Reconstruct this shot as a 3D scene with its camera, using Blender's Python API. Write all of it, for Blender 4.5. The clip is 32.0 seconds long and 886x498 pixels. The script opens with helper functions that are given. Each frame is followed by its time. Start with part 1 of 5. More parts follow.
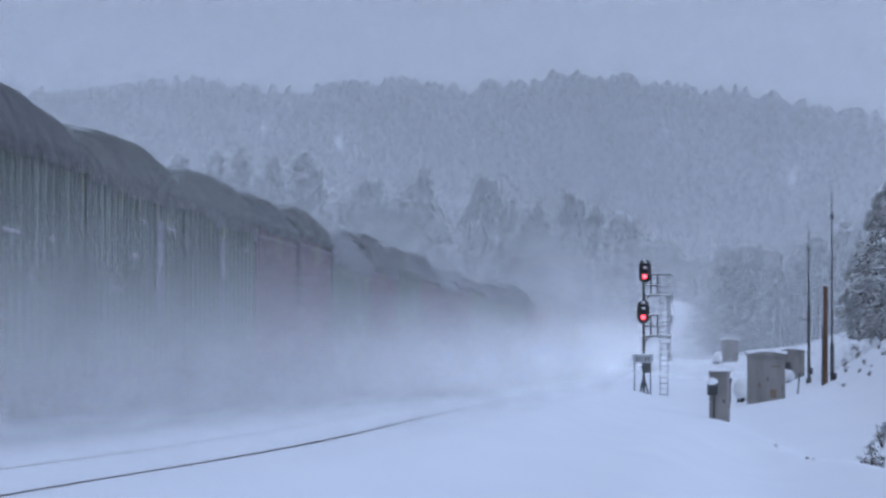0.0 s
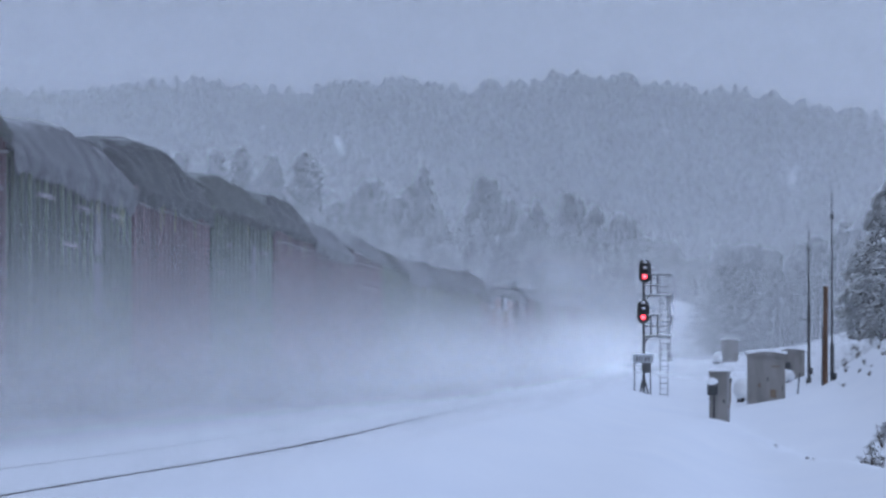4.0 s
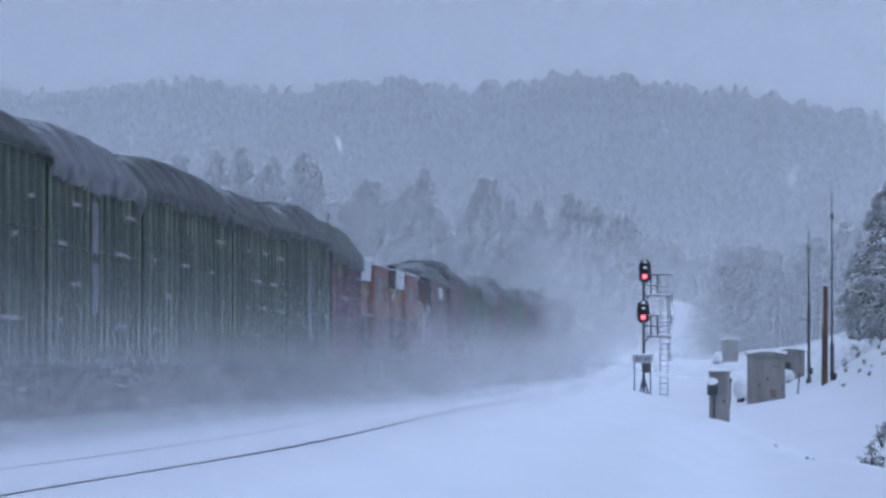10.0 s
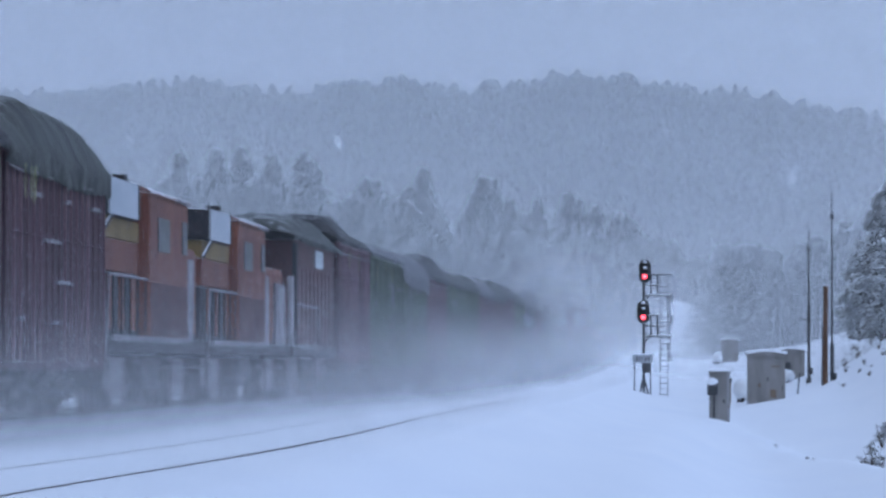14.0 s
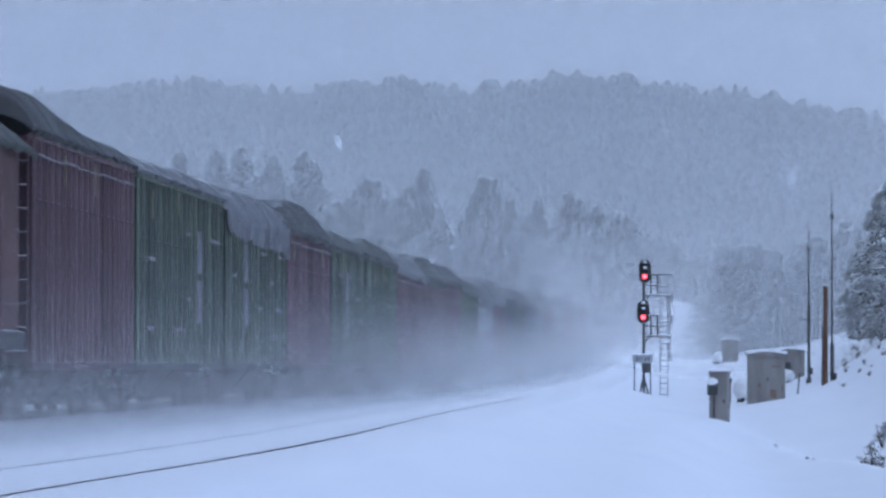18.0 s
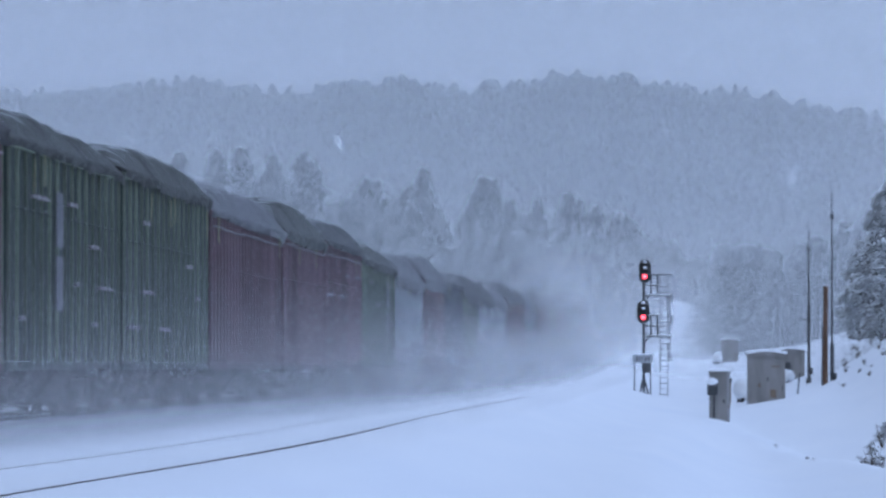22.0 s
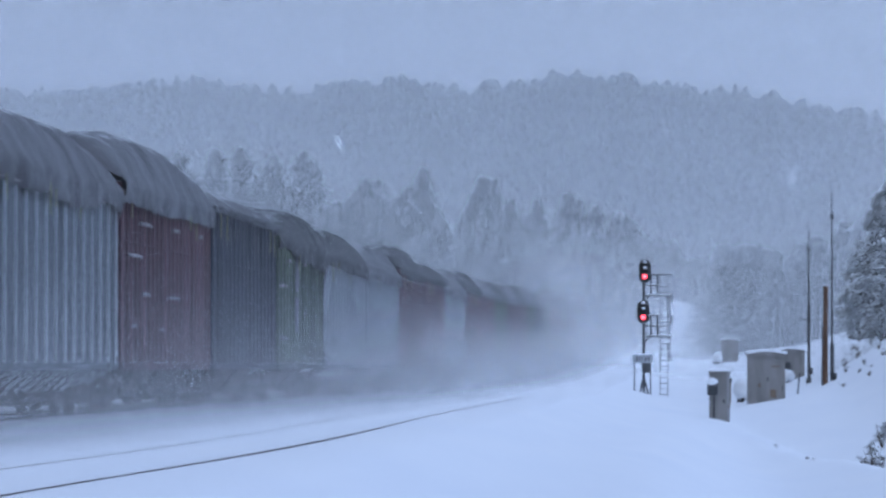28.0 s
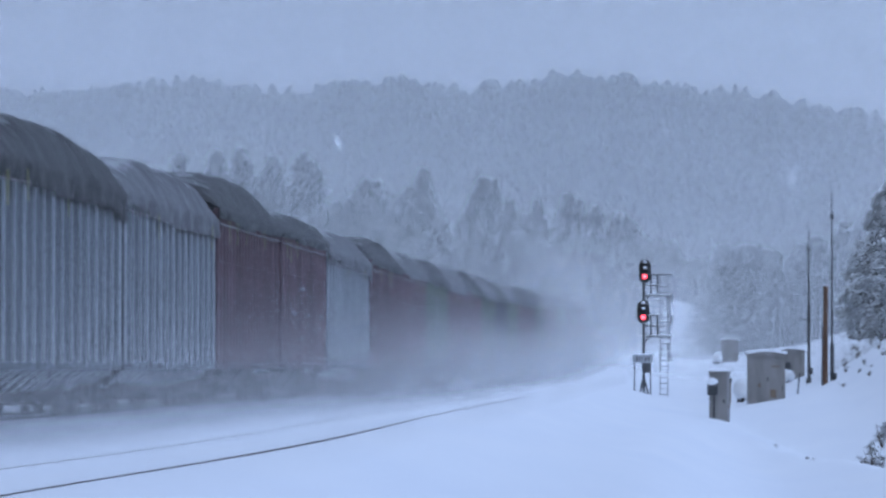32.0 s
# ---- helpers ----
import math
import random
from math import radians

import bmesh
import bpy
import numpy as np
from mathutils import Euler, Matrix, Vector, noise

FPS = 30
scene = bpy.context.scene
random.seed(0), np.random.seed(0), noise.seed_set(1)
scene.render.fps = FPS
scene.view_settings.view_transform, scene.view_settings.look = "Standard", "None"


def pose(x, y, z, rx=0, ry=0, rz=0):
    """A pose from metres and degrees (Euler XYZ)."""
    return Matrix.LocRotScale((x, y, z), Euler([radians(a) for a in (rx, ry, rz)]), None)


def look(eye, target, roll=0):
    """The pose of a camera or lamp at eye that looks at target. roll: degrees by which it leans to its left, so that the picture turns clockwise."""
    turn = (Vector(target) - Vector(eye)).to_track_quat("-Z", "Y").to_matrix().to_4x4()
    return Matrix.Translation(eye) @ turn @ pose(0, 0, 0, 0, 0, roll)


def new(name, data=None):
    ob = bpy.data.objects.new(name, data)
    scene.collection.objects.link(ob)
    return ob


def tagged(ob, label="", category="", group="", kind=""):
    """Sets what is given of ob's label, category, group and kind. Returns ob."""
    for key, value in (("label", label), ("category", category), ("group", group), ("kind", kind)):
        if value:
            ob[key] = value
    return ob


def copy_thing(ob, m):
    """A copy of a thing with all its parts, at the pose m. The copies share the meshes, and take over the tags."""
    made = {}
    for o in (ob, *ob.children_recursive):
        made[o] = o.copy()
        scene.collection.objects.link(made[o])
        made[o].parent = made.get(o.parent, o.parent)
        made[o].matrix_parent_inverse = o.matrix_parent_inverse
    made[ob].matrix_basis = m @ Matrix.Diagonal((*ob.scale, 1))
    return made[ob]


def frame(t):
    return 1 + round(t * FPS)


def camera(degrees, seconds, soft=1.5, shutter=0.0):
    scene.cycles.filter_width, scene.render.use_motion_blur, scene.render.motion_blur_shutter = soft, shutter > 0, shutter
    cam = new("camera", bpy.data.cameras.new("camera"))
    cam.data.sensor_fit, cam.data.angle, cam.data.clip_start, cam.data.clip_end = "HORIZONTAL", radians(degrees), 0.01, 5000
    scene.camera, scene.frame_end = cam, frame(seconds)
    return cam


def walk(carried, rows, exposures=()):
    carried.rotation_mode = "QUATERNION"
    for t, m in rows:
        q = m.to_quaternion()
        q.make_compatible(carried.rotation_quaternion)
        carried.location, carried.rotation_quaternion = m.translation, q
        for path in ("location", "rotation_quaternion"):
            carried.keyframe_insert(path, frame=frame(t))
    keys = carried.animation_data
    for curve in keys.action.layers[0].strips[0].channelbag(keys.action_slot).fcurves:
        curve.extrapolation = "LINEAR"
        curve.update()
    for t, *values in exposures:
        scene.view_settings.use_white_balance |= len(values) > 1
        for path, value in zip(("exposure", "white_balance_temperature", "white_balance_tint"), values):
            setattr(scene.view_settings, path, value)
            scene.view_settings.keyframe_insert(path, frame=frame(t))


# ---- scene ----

# ---- camera ----
EYE_Z = 0.94
cam = camera(12.27, 32.0, soft=2.8, shutter=0.5)
EYE = (0.0, 0.0, EYE_Z)
AIM = (0.0, 100.0, EYE_Z + 2.84)
walk(cam, [(0.0, look(EYE, AIM)), (32.0, look(EYE, AIM))],
     exposures=[(0.0, -0.06, 6800, 12), (8.5, -0.08, 6750, 12), (10.5, 0.03, 6450, 10), (32.0, 0.05, 6400, 10)])

# ---- light: a heavy overcast sky, dusk-blue ----
world = bpy.data.worlds.new("overcast")
scene.world = world
world.use_nodes = True
wn, wl = world.node_tree.nodes, world.node_tree.links
wn.clear()
w_out = wn.new("ShaderNodeOutputWorld")
w_bg = wn.new("ShaderNodeBackground")
w_sky = wn.new("ShaderNodeTexSky")
w_sky.sky_type = "NISHITA"
w_sky.sun_disc = False
w_sky.sun_elevation = radians(38)
w_sky.sun_rotation = radians(200)
w_tc = wn.new("ShaderNodeTexCoord")
w_sep = wn.new("ShaderNodeSeparateXYZ")
w_map = wn.new("ShaderNodeMapRange")
w_map.inputs["From Min"].default_value = 0.0
w_map.inputs["From Max"].default_value = 0.8
w_col = wn.new("ShaderNodeMix")
w_col.data_type = "RGBA"
w_col.inputs[6].default_value = (0.262, 0.342, 0.533, 1)
w_col.inputs[7].default_value = (0.475, 0.62, 0.955, 1)
w_add = wn.new("ShaderNodeMix")
w_add.data_type = "RGBA"
w_add.blend_type = "ADD"
w_add.inputs[0].default_value = 0.006
wl.new(w_tc.outputs["Generated"], w_sep.inputs[0])
wl.new(w_sep.outputs["Z"], w_map.inputs["Value"])
wl.new(w_map.outputs[0], w_col.inputs[0])
wl.new(w_col.outputs[2], w_add.inputs[6])
wl.new(w_sky.outputs[0], w_add.inputs[7])
w_side = wn.new("ShaderNodeMapRange")
w_side.inputs["From Min"].default_value, w_side.inputs["From Max"].default_value = -0.5, 0.5
w_side.inputs["To Min"].default_value, w_side.inputs["To Max"].default_value = 0.42, 1.42
wl.new(w_sep.outputs["X"], w_side.inputs["Value"])
wl.new(w_side.outputs[0], w_bg.inputs["Strength"])
wl.new(w_add.outputs[2], w_bg.inputs["Color"])
wl.new(w_bg.outputs[0], w_out.inputs[0])

sun = new("sun", bpy.data.lights.new("sun", "SUN"))
sun.data.energy = 0.4
sun.data.angle = radians(40)
sun.data.color = (0.80, 0.90, 1.0)
sun.matrix_world = look((-20, -60, 50), (0, 0, 0))
scene.cycles.transparent_max_bounces = 128

# ---- the line of the track: a straight that points a little to the right of the view, then climbs ----
DIR = 0.0598
TURN = -math.degrees(math.atan(DIR))
SPEED = 15.93
CAR_SIDE, TRAIN_O, NEAR_O = 11.55, 13.10, 5.75
CT, ST = math.cos(math.atan(DIR)), math.sin(math.atan(DIR))


def grade(s):
    """Height of the rails above the near level, s metres along the line."""
    k = 0.0125
    r = 100.0
    q = s - 245.0
    if q < -r:
        return 0.0
    if q < r:
        return k * (q + r) ** 2 / (4 * r)
    return k * q


def slope(s):
    return (grade(s + 2) - grade(s - 2)) / 4


def on_line(s, o):
    """The plan point s metres along the line and o metres to the left of it."""
    return s * ST - o * CT, s * CT + o * ST


def along(x, y):
    return x * ST + y * CT, -x * CT + y * ST


def smooth(a, b, v):
    t = min(1.0, max(0.0, (v - a) / (b - a)))
    return t * t * (3 - 2 * t)


LAT_O = (-90, -40, -20, -12, -9.3, -6.4, -3.4, -1.0, 2.3, 4.0, 7.2, 20, 40, 90)
LAT_Z = (16, 12, 6.2, 3.4, 1.7, -0.12, -0.68, -1.0, -0.62, -0.020, 0.002, -0.10, -1.0, 1.5)


def lateral(o):
    return float(np.mean([np.interp(o + d, LAT_O, LAT_Z) for d in (-0.8, -0.4, 0, 0.4, 0.8)]))


# outline of the wooded ridge: bearing and elevation in thousandths
RIDGE_B = (-130, -107, -73, -62, -48, -31, -18, -11, -6, 6, 16, 24, 29, 34.5, 38, 41, 50, 58, 65, 72, 84, 91, 108, 130)
RIDGE_E = (67, 68, 69.5, 70.8, 68.6, 68.4, 70.5, 71, 70.6, 68.4, 70, 70.2, 72.6, 73.4, 71, 72.6, 69.8, 69.9, 67.4, 68.2, 66, 64.8, 61.2, 57)


def ground_z(x, y):
    d = math.hypot(x, y)
    s, o = along(x, y)
    b = x / max(y, 1.0) * 1000 if y > 1 else 0.0
    near = grade(min(s, 520)) + lateral(o if o > -4 or d < 210 else -4 + (o + 4) * 210 / d)
    near -= 0.9 * smooth(165, 118, d) * smooth(1.0, -2.5, o) * smooth(-22, -9, o)
    near -= 0.75 * smooth(174, 140, d) * smooth(10.1, 11.7, x + 0.5 * noise.noise((y * 0.15, 2.0, 0))) * smooth(26, 16, x)
    near += 0.10 * noise.noise((x * 0.22, y * 0.10, 3.0)) * smooth(4.4, 2.0, o)
    near += 0.035 * noise.noise((x * 1.1, y * 0.5, 7.0)) * smooth(4.4, 2.8, o)
    near += 0.03 * noise.noise((x * 0.4, y * 0.1, 5.0)) * smooth(7.4, 8.6, o)
    near += 0.09 * smooth(120, 165, s) * smooth(9.0, 7.5, o) * smooth(2.5, 4.0, o)
    if d < 430 or y < 0:
        return near
    left = smooth(75, 15, b)
    far = 3.0 + (7 + 16 * left) * smooth(430, 800, d)
    ridge = 2.05 * float(np.interp(b, RIDGE_B, RIDGE_E)) - 19
    far += (ridge - 10 - 16 * left) * smooth(760, 2050, d) - 60 * smooth(2050, 3500, d)
    far += 3 * noise.noise((x * 0.01, y * 0.006, 1.0)) * smooth(700, 1000, d)
    lane = 0.4 * smooth(400, 560, d) * smooth(74, 60, b) * smooth(42, 56, b) * smooth(760, 640, d)
    return near + (far - near) * smooth(430, 640, d) + lane


# ---- materials ----
def material(name, rough=0.8, metal=0.0):
    m = bpy.data.materials.new(name)
    m.use_nodes = True
    n, l = m.node_tree.nodes, m.node_tree.links
    b = n["Principled BSDF"]
    b.inputs["Roughness"].default_value = rough
    b.inputs["Metallic"].default_value = metal
    return m, n, l, b


def worn(name, c1, c2, scale=(3, 3, 3), rough=0.75, metal=0.0, bump=0.15, fine=30.0, snow=0.0, vary=0.0, dust=0.2):
    """Two-scale paint or stone: broad stains from c1 to c2, fine grain, and if wanted snow lying on upward faces."""
    m, n, l, b = material(name, rough, metal)
    tc = n.new("ShaderNodeTexCoord")
    mp = n.new("ShaderNodeMapping")
    mp.inputs["Scale"].default_value = scale
    l.new(tc.outputs["Object"], mp.inputs[0])
    n1 = n.new("ShaderNodeTexNoise")
    n1.inputs["Scale"].default_value = 1.0
    n1.inputs["Detail"].default_value = 6
    n2 = n.new("ShaderNodeTexNoise")
    n2.inputs["Scale"].default_value = fine
    n2.inputs["Detail"].default_value = 3
    l.new(mp.outputs[0], n1.inputs["Vector"])
    l.new(tc.outputs["Object"], n2.inputs["Vector"])
    mr = n.new("ShaderNodeMapRange")
    mr.inputs["From Min"].default_value, mr.inputs["From Max"].default_value = 0.35, 0.68
    l.new(n1.outputs[0], mr.inputs["Value"])
    mix = n.new("ShaderNodeMix")
    mix.data_type = "RGBA"
    mix.inputs[6].default_value, mix.inputs[7].default_value = (*c1, 1), (*c2, 1)
    l.new(mr.outputs[0], mix.inputs[0])
    col = mix.outputs[2]
    if vary:
        oi = n.new("ShaderNodeObjectInfo")
        hv = n.new("ShaderNodeHueSaturation")
        vr = n.new("ShaderNodeMapRange")
        vr.inputs["To Min"].default_value, vr.inputs["To Max"].default_value = 1 - vary, 1 + vary
        l.new(oi.outputs["Random"], vr.inputs["Value"])
        l.new(vr.outputs[0], hv.inputs["Value"])
        l.new(col, hv.inputs["Color"])
        col = hv.outputs[0]
    if snow:
        ge = n.new("ShaderNodeNewGeometry")
        sp = n.new("ShaderNodeSeparateXYZ")
        l.new(ge.outputs["Normal"], sp.inputs[0])
        ad = n.new("ShaderNodeMath")
        ad.operation = "ADD"
        l.new(sp.outputs["Z"], ad.inputs[0])
        l.new(n2.outputs[0], ad.inputs[1])
        sm = n.new("ShaderNodeMapRange")
        sm.inputs["From Min"].default_value, sm.inputs["From Max"].default_value = 1.35 - dust / 2 - snow, 1.35 + dust / 2 - snow
        l.new(ad.outputs[0], sm.inputs["Value"])
        mx = n.new("ShaderNodeMix")
        mx.data_type = "RGBA"
        mx.inputs[7].default_value = (0.80, 0.83, 0.86, 1)
        l.new(sm.outputs[0], mx.inputs[0])
        l.new(col, mx.inputs[6])
        col = mx.outputs[2]
    l.new(col, b.inputs["Base Color"])
    bp = n.new("ShaderNodeBump")
    bp.inputs["Strength"].default_value = bump
    bp.inputs["Distance"].default_value = 0.02
    l.new(n2.outputs[0], bp.inputs["Height"])
    l.new(bp.outputs[0], b.inputs["Normal"])
    return m


def vary_islands(m, lo, hi):
    """Trees of one joined forest differ a little in tone."""
    n, l = m.node_tree.nodes, m.node_tree.links
    b = n["Principled BSDF"]
    src = b.inputs["Base Color"].links[0].from_socket
    ge, mr, hv = n.new("ShaderNodeNewGeometry"), n.new("ShaderNodeMapRange"), n.new("ShaderNodeHueSaturation")
    mr.inputs["To Min"].default_value, mr.inputs["To Max"].default_value = lo, hi
    l.new(ge.outputs["Random Per Island"], mr.inputs["Value"])
    l.new(mr.outputs[0], hv.inputs["Value"])
    l.new(src, hv.inputs["Color"])
    l.new(hv.outputs[0], b.inputs["Base Color"])


def snow_material():
    m, n, l, b = material("snow", 0.85)
    tc = n.new("ShaderNodeTexCoord")
    mp = n.new("ShaderNodeMapping")
    mp.inputs["Scale"].default_value = (0.5, 0.12, 0.5)
    n1 = n.new("ShaderNodeTexNoise")
    n1.inputs["Scale"].default_value, n1.inputs["Detail"].default_value = 1.0, 8
    n2 = n.new("ShaderNodeTexNoise")
    n2.inputs["Scale"].default_value, n2.inputs["Detail"].default_value = 9.0, 4
    l.new(tc.outputs["Object"], mp.inputs[0])
    l.new(mp.outputs[0], n1.inputs["Vector"])
    l.new(tc.outputs["Object"], n2.inputs["Vector"])
    mix = n.new("ShaderNodeMix")
    mix.data_type = "RGBA"
    mix.inputs[6].default_value, mix.inputs[7].default_value = (0.80, 0.84, 0.90, 1), (0.90, 0.92, 0.94, 1)
    l.new(n1.outputs[0], mix.inputs[0])
    # snow between the tracks and under the train is greyed to imitate shade and powder veil
    dot = n.new("ShaderNodeVectorMath")
    dot.operation = "DOT_PRODUCT"
    dot.inputs[1].default_value = (-CT, ST, 0)
    l.new(tc.outputs["Object"], dot.inputs[0])
    wob = n.new("ShaderNodeMath")
    wob.operation = "MULTIPLY_ADD"
    wob.inputs[1].default_value = 1.6
    l.new(n1.outputs[0], wob.inputs[0])
    l.new(dot.outputs["Value"], wob.inputs[2])
    inner, outer, both = n.new("ShaderNodeMapRange"), n.new("ShaderNodeMapRange"), n.new("ShaderNodeMath")
    for r, lo, hi in ((inner, 6.6, 10.4), (outer, 19.5, 17.0)):
        r.interpolation_type = "SMOOTHSTEP"
        r.inputs["From Min"].default_value, r.inputs["From Max"].default_value = min(lo, hi), max(lo, hi)
        r.inputs["To Min"].default_value, r.inputs["To Max"].default_value = (0, 0.85) if lo < hi else (1, 0)
        l.new(wob.outputs[0], r.inputs["Value"])
    both.operation = "MULTIPLY"
    l.new(inner.outputs[0], both.inputs[0])
    l.new(outer.outputs[0], both.inputs[1])
    bed_shade = n.new("ShaderNodeMix")
    bed_shade.data_type = "RGBA"
    bed_shade.inputs[7].default_value = (0.48, 0.50, 0.54, 1)
    l.new(both.outputs[0], bed_shade.inputs[0])
    l.new(mix.outputs[2], bed_shade.inputs[6])
    l.new(bed_shade.outputs[2], b.inputs["Base Color"])
    add = n.new("ShaderNodeMath")
    add.operation = "MULTIPLY_ADD"
    add.inputs[1].default_value = 0.15
    l.new(n2.outputs[0], add.inputs[0])
    l.new(n1.outputs[0], add.inputs[2])
    bp = n.new("ShaderNodeBump")
    bp.inputs["Strength"].default_value, bp.inputs["Distance"].default_value = 0.5, 0.12
    l.new(add.outputs[0], bp.inputs["Height"])
    l.new(bp.outputs[0], b.inputs["Normal"])
    return m


def powder(name, dens, z_lo, z_hi, y_fade, near_far=None, size=(0.05, 0.12), patch=(0.36, 0.66), floor=0.3, seed=0.0, x_axis=False, climb=None, foot=None, up_lit=False):
    """Flat see-through layer standing in for airborne snow: dens is how much it covers at its foot, thinning from z_lo
    to z_hi, in patches, with soft ends y_fade = (start, end, width); near_far scales it along the layer. The last
    argument forces its normals upward to brighten it."""
    m = bpy.data.materials.new(name)
    m.use_nodes = True
    n, l = m.node_tree.nodes, m.node_tree.links
    n.clear()
    out = n.new("ShaderNodeOutputMaterial")
    tr, df, tl = n.new("ShaderNodeBsdfTransparent"), n.new("ShaderNodeBsdfDiffuse"), n.new("ShaderNodeBsdfTranslucent")
    for s in (df, tl):
        s.inputs["Color"].default_value = (0.86, 0.88, 0.90, 1)
    # both shading normals are forced upward, making the sheet as bright as level snow
    if up_lit:
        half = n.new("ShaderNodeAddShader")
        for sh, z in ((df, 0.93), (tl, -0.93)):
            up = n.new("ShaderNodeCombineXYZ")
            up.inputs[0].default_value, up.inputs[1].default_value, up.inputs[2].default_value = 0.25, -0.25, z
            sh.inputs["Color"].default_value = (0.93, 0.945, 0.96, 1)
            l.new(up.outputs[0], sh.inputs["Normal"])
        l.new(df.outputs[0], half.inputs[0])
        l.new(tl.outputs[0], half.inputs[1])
    else:
        half = n.new("ShaderNodeMixShader")
        half.inputs[0].default_value = 0.36
        l.new(df.outputs[0], half.inputs[1])
        l.new(tl.outputs[0], half.inputs[2])
    tc = n.new("ShaderNodeTexCoord")
    sp = n.new("ShaderNodeSeparateXYZ")
    l.new(tc.outputs["Object"], sp.inputs[0])
    long_axis = sp.outputs["X" if x_axis else "Y"]
    height = sp.outputs["Z"]
    if climb:
        k1, k2, k3 = n.new("ShaderNodeMath"), n.new("ShaderNodeMath"), n.new("ShaderNodeMath")
        k1.operation, k2.operation, k3.operation = "SUBTRACT", "MAXIMUM", "MULTIPLY_ADD"
        k1.inputs[1].default_value, k2.inputs[1].default_value, k3.inputs[1].default_value = climb[0], 0.0, -climb[1]
        l.new(long_axis, k1.inputs[0])
        l.new(k1.outputs[0], k2.inputs[0])
        l.new(k2.outputs[0], k3.inputs[0])
        l.new(height, k3.inputs[2])
        height = k3.outputs[0]

    def ramp(src, a, b, va, vb):
        r = n.new("ShaderNodeMapRange")
        r.interpolation_type = "SMOOTHSTEP"
        for key, v in (("From Min", a), ("From Max", b), ("To Min", va), ("To Max", vb)):
            r.inputs[key].default_value = v
        l.new(src, r.inputs["Value"])
        return r.outputs[0]

    def times(p, q):
        k = n.new("ShaderNodeMath")
        k.operation = "MULTIPLY"
        l.new(p, k.inputs[0])
        if isinstance(q, float):
            k.inputs[1].default_value = q
        else:
            l.new(q, k.inputs[1])
        return k.outputs[0]

    mp = n.new("ShaderNodeMapping")
    mp.inputs["Scale"].default_value = (size[0], size[0], size[1])
    mp.inputs["Location"].default_value = (seed, seed * 0.7, seed * 0.3)
    l.new(tc.outputs["Object"], mp.inputs[0])
    ns = n.new("ShaderNodeTexNoise")
    ns.inputs["Scale"].default_value, ns.inputs["Detail"].default_value = 1.0, 3
    ns.inputs["Distortion"].default_value = 0.3
    l.new(mp.outputs[0], ns.inputs["Vector"])
    cloud = ramp(ns.outputs[0], patch[0], patch[1], floor, 1.0)
    # the upper edge billows: noise shifts the height at which it thins
    sh = n.new("ShaderNodeMath")
    sh.operation = "MULTIPLY_ADD"
    l.new(ns.outputs[0], sh.inputs[0])
    sh.inputs[1].default_value = -(z_hi - z_lo) * 0.5
    l.new(height, sh.inputs[2])
    a = times(cloud, ramp(sh.outputs[0], z_lo - (z_hi - z_lo) * 0.30, z_hi - (z_hi - z_lo) * 0.22, 1.0, 0.0))
    top = ramp(height, z_hi, z_hi * 1.3 + 0.5, 1.0, 0.0)
    a = times(a, top)
    if foot:
        a = times(a, ramp(height, foot[0], foot[1], 0.0, 1.0))
    y0, y1, w = y_fade
    a = times(a, ramp(long_axis, y0, y0 + w, 0.0, 1.0))
    a = times(a, ramp(long_axis, y1 - w, y1, 1.0, 0.0))
    if near_far:
        a = times(a, ramp(long_axis, *near_far))
    a = times(a, float(dens))
    mix = n.new("ShaderNodeMixShader")
    l.new(a, mix.inputs[0])
    l.new(tr.outputs[0], mix.inputs[1])
    l.new(half.outputs[0], mix.inputs[2])
    l.new(mix.outputs[0], out.inputs[0])
    return m


SNOW = snow_material()
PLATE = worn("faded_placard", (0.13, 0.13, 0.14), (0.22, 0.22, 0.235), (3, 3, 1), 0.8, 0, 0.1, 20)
# rib and top-rail colours are set paler than the car body, for contrast
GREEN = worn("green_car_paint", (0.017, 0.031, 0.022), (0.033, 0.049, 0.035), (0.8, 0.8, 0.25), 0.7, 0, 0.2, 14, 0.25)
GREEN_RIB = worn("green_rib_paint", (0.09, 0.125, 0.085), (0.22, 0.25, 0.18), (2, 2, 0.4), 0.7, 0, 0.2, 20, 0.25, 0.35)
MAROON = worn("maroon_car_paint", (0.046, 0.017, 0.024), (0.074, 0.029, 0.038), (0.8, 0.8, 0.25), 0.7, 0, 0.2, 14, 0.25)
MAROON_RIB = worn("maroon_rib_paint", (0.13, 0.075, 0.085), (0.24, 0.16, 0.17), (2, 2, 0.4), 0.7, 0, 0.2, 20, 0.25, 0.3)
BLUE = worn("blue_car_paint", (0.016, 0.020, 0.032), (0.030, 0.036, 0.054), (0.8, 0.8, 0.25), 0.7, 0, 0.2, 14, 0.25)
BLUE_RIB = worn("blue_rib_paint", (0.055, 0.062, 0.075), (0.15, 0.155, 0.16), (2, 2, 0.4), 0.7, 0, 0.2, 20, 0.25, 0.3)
# grey cars: wall panels set far darker than the ribs, so the ribs stand out
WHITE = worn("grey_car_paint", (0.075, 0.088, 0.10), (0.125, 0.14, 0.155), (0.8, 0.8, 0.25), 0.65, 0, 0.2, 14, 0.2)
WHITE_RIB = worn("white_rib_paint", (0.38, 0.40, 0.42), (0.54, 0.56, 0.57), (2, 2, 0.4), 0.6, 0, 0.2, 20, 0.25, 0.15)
ORANGE = worn("orange_loco_paint", (0.13, 0.033, 0.018), (0.19, 0.058, 0.028), (0.7, 0.7, 0.4), 0.55, 0, 0.15, 12, 0.25)
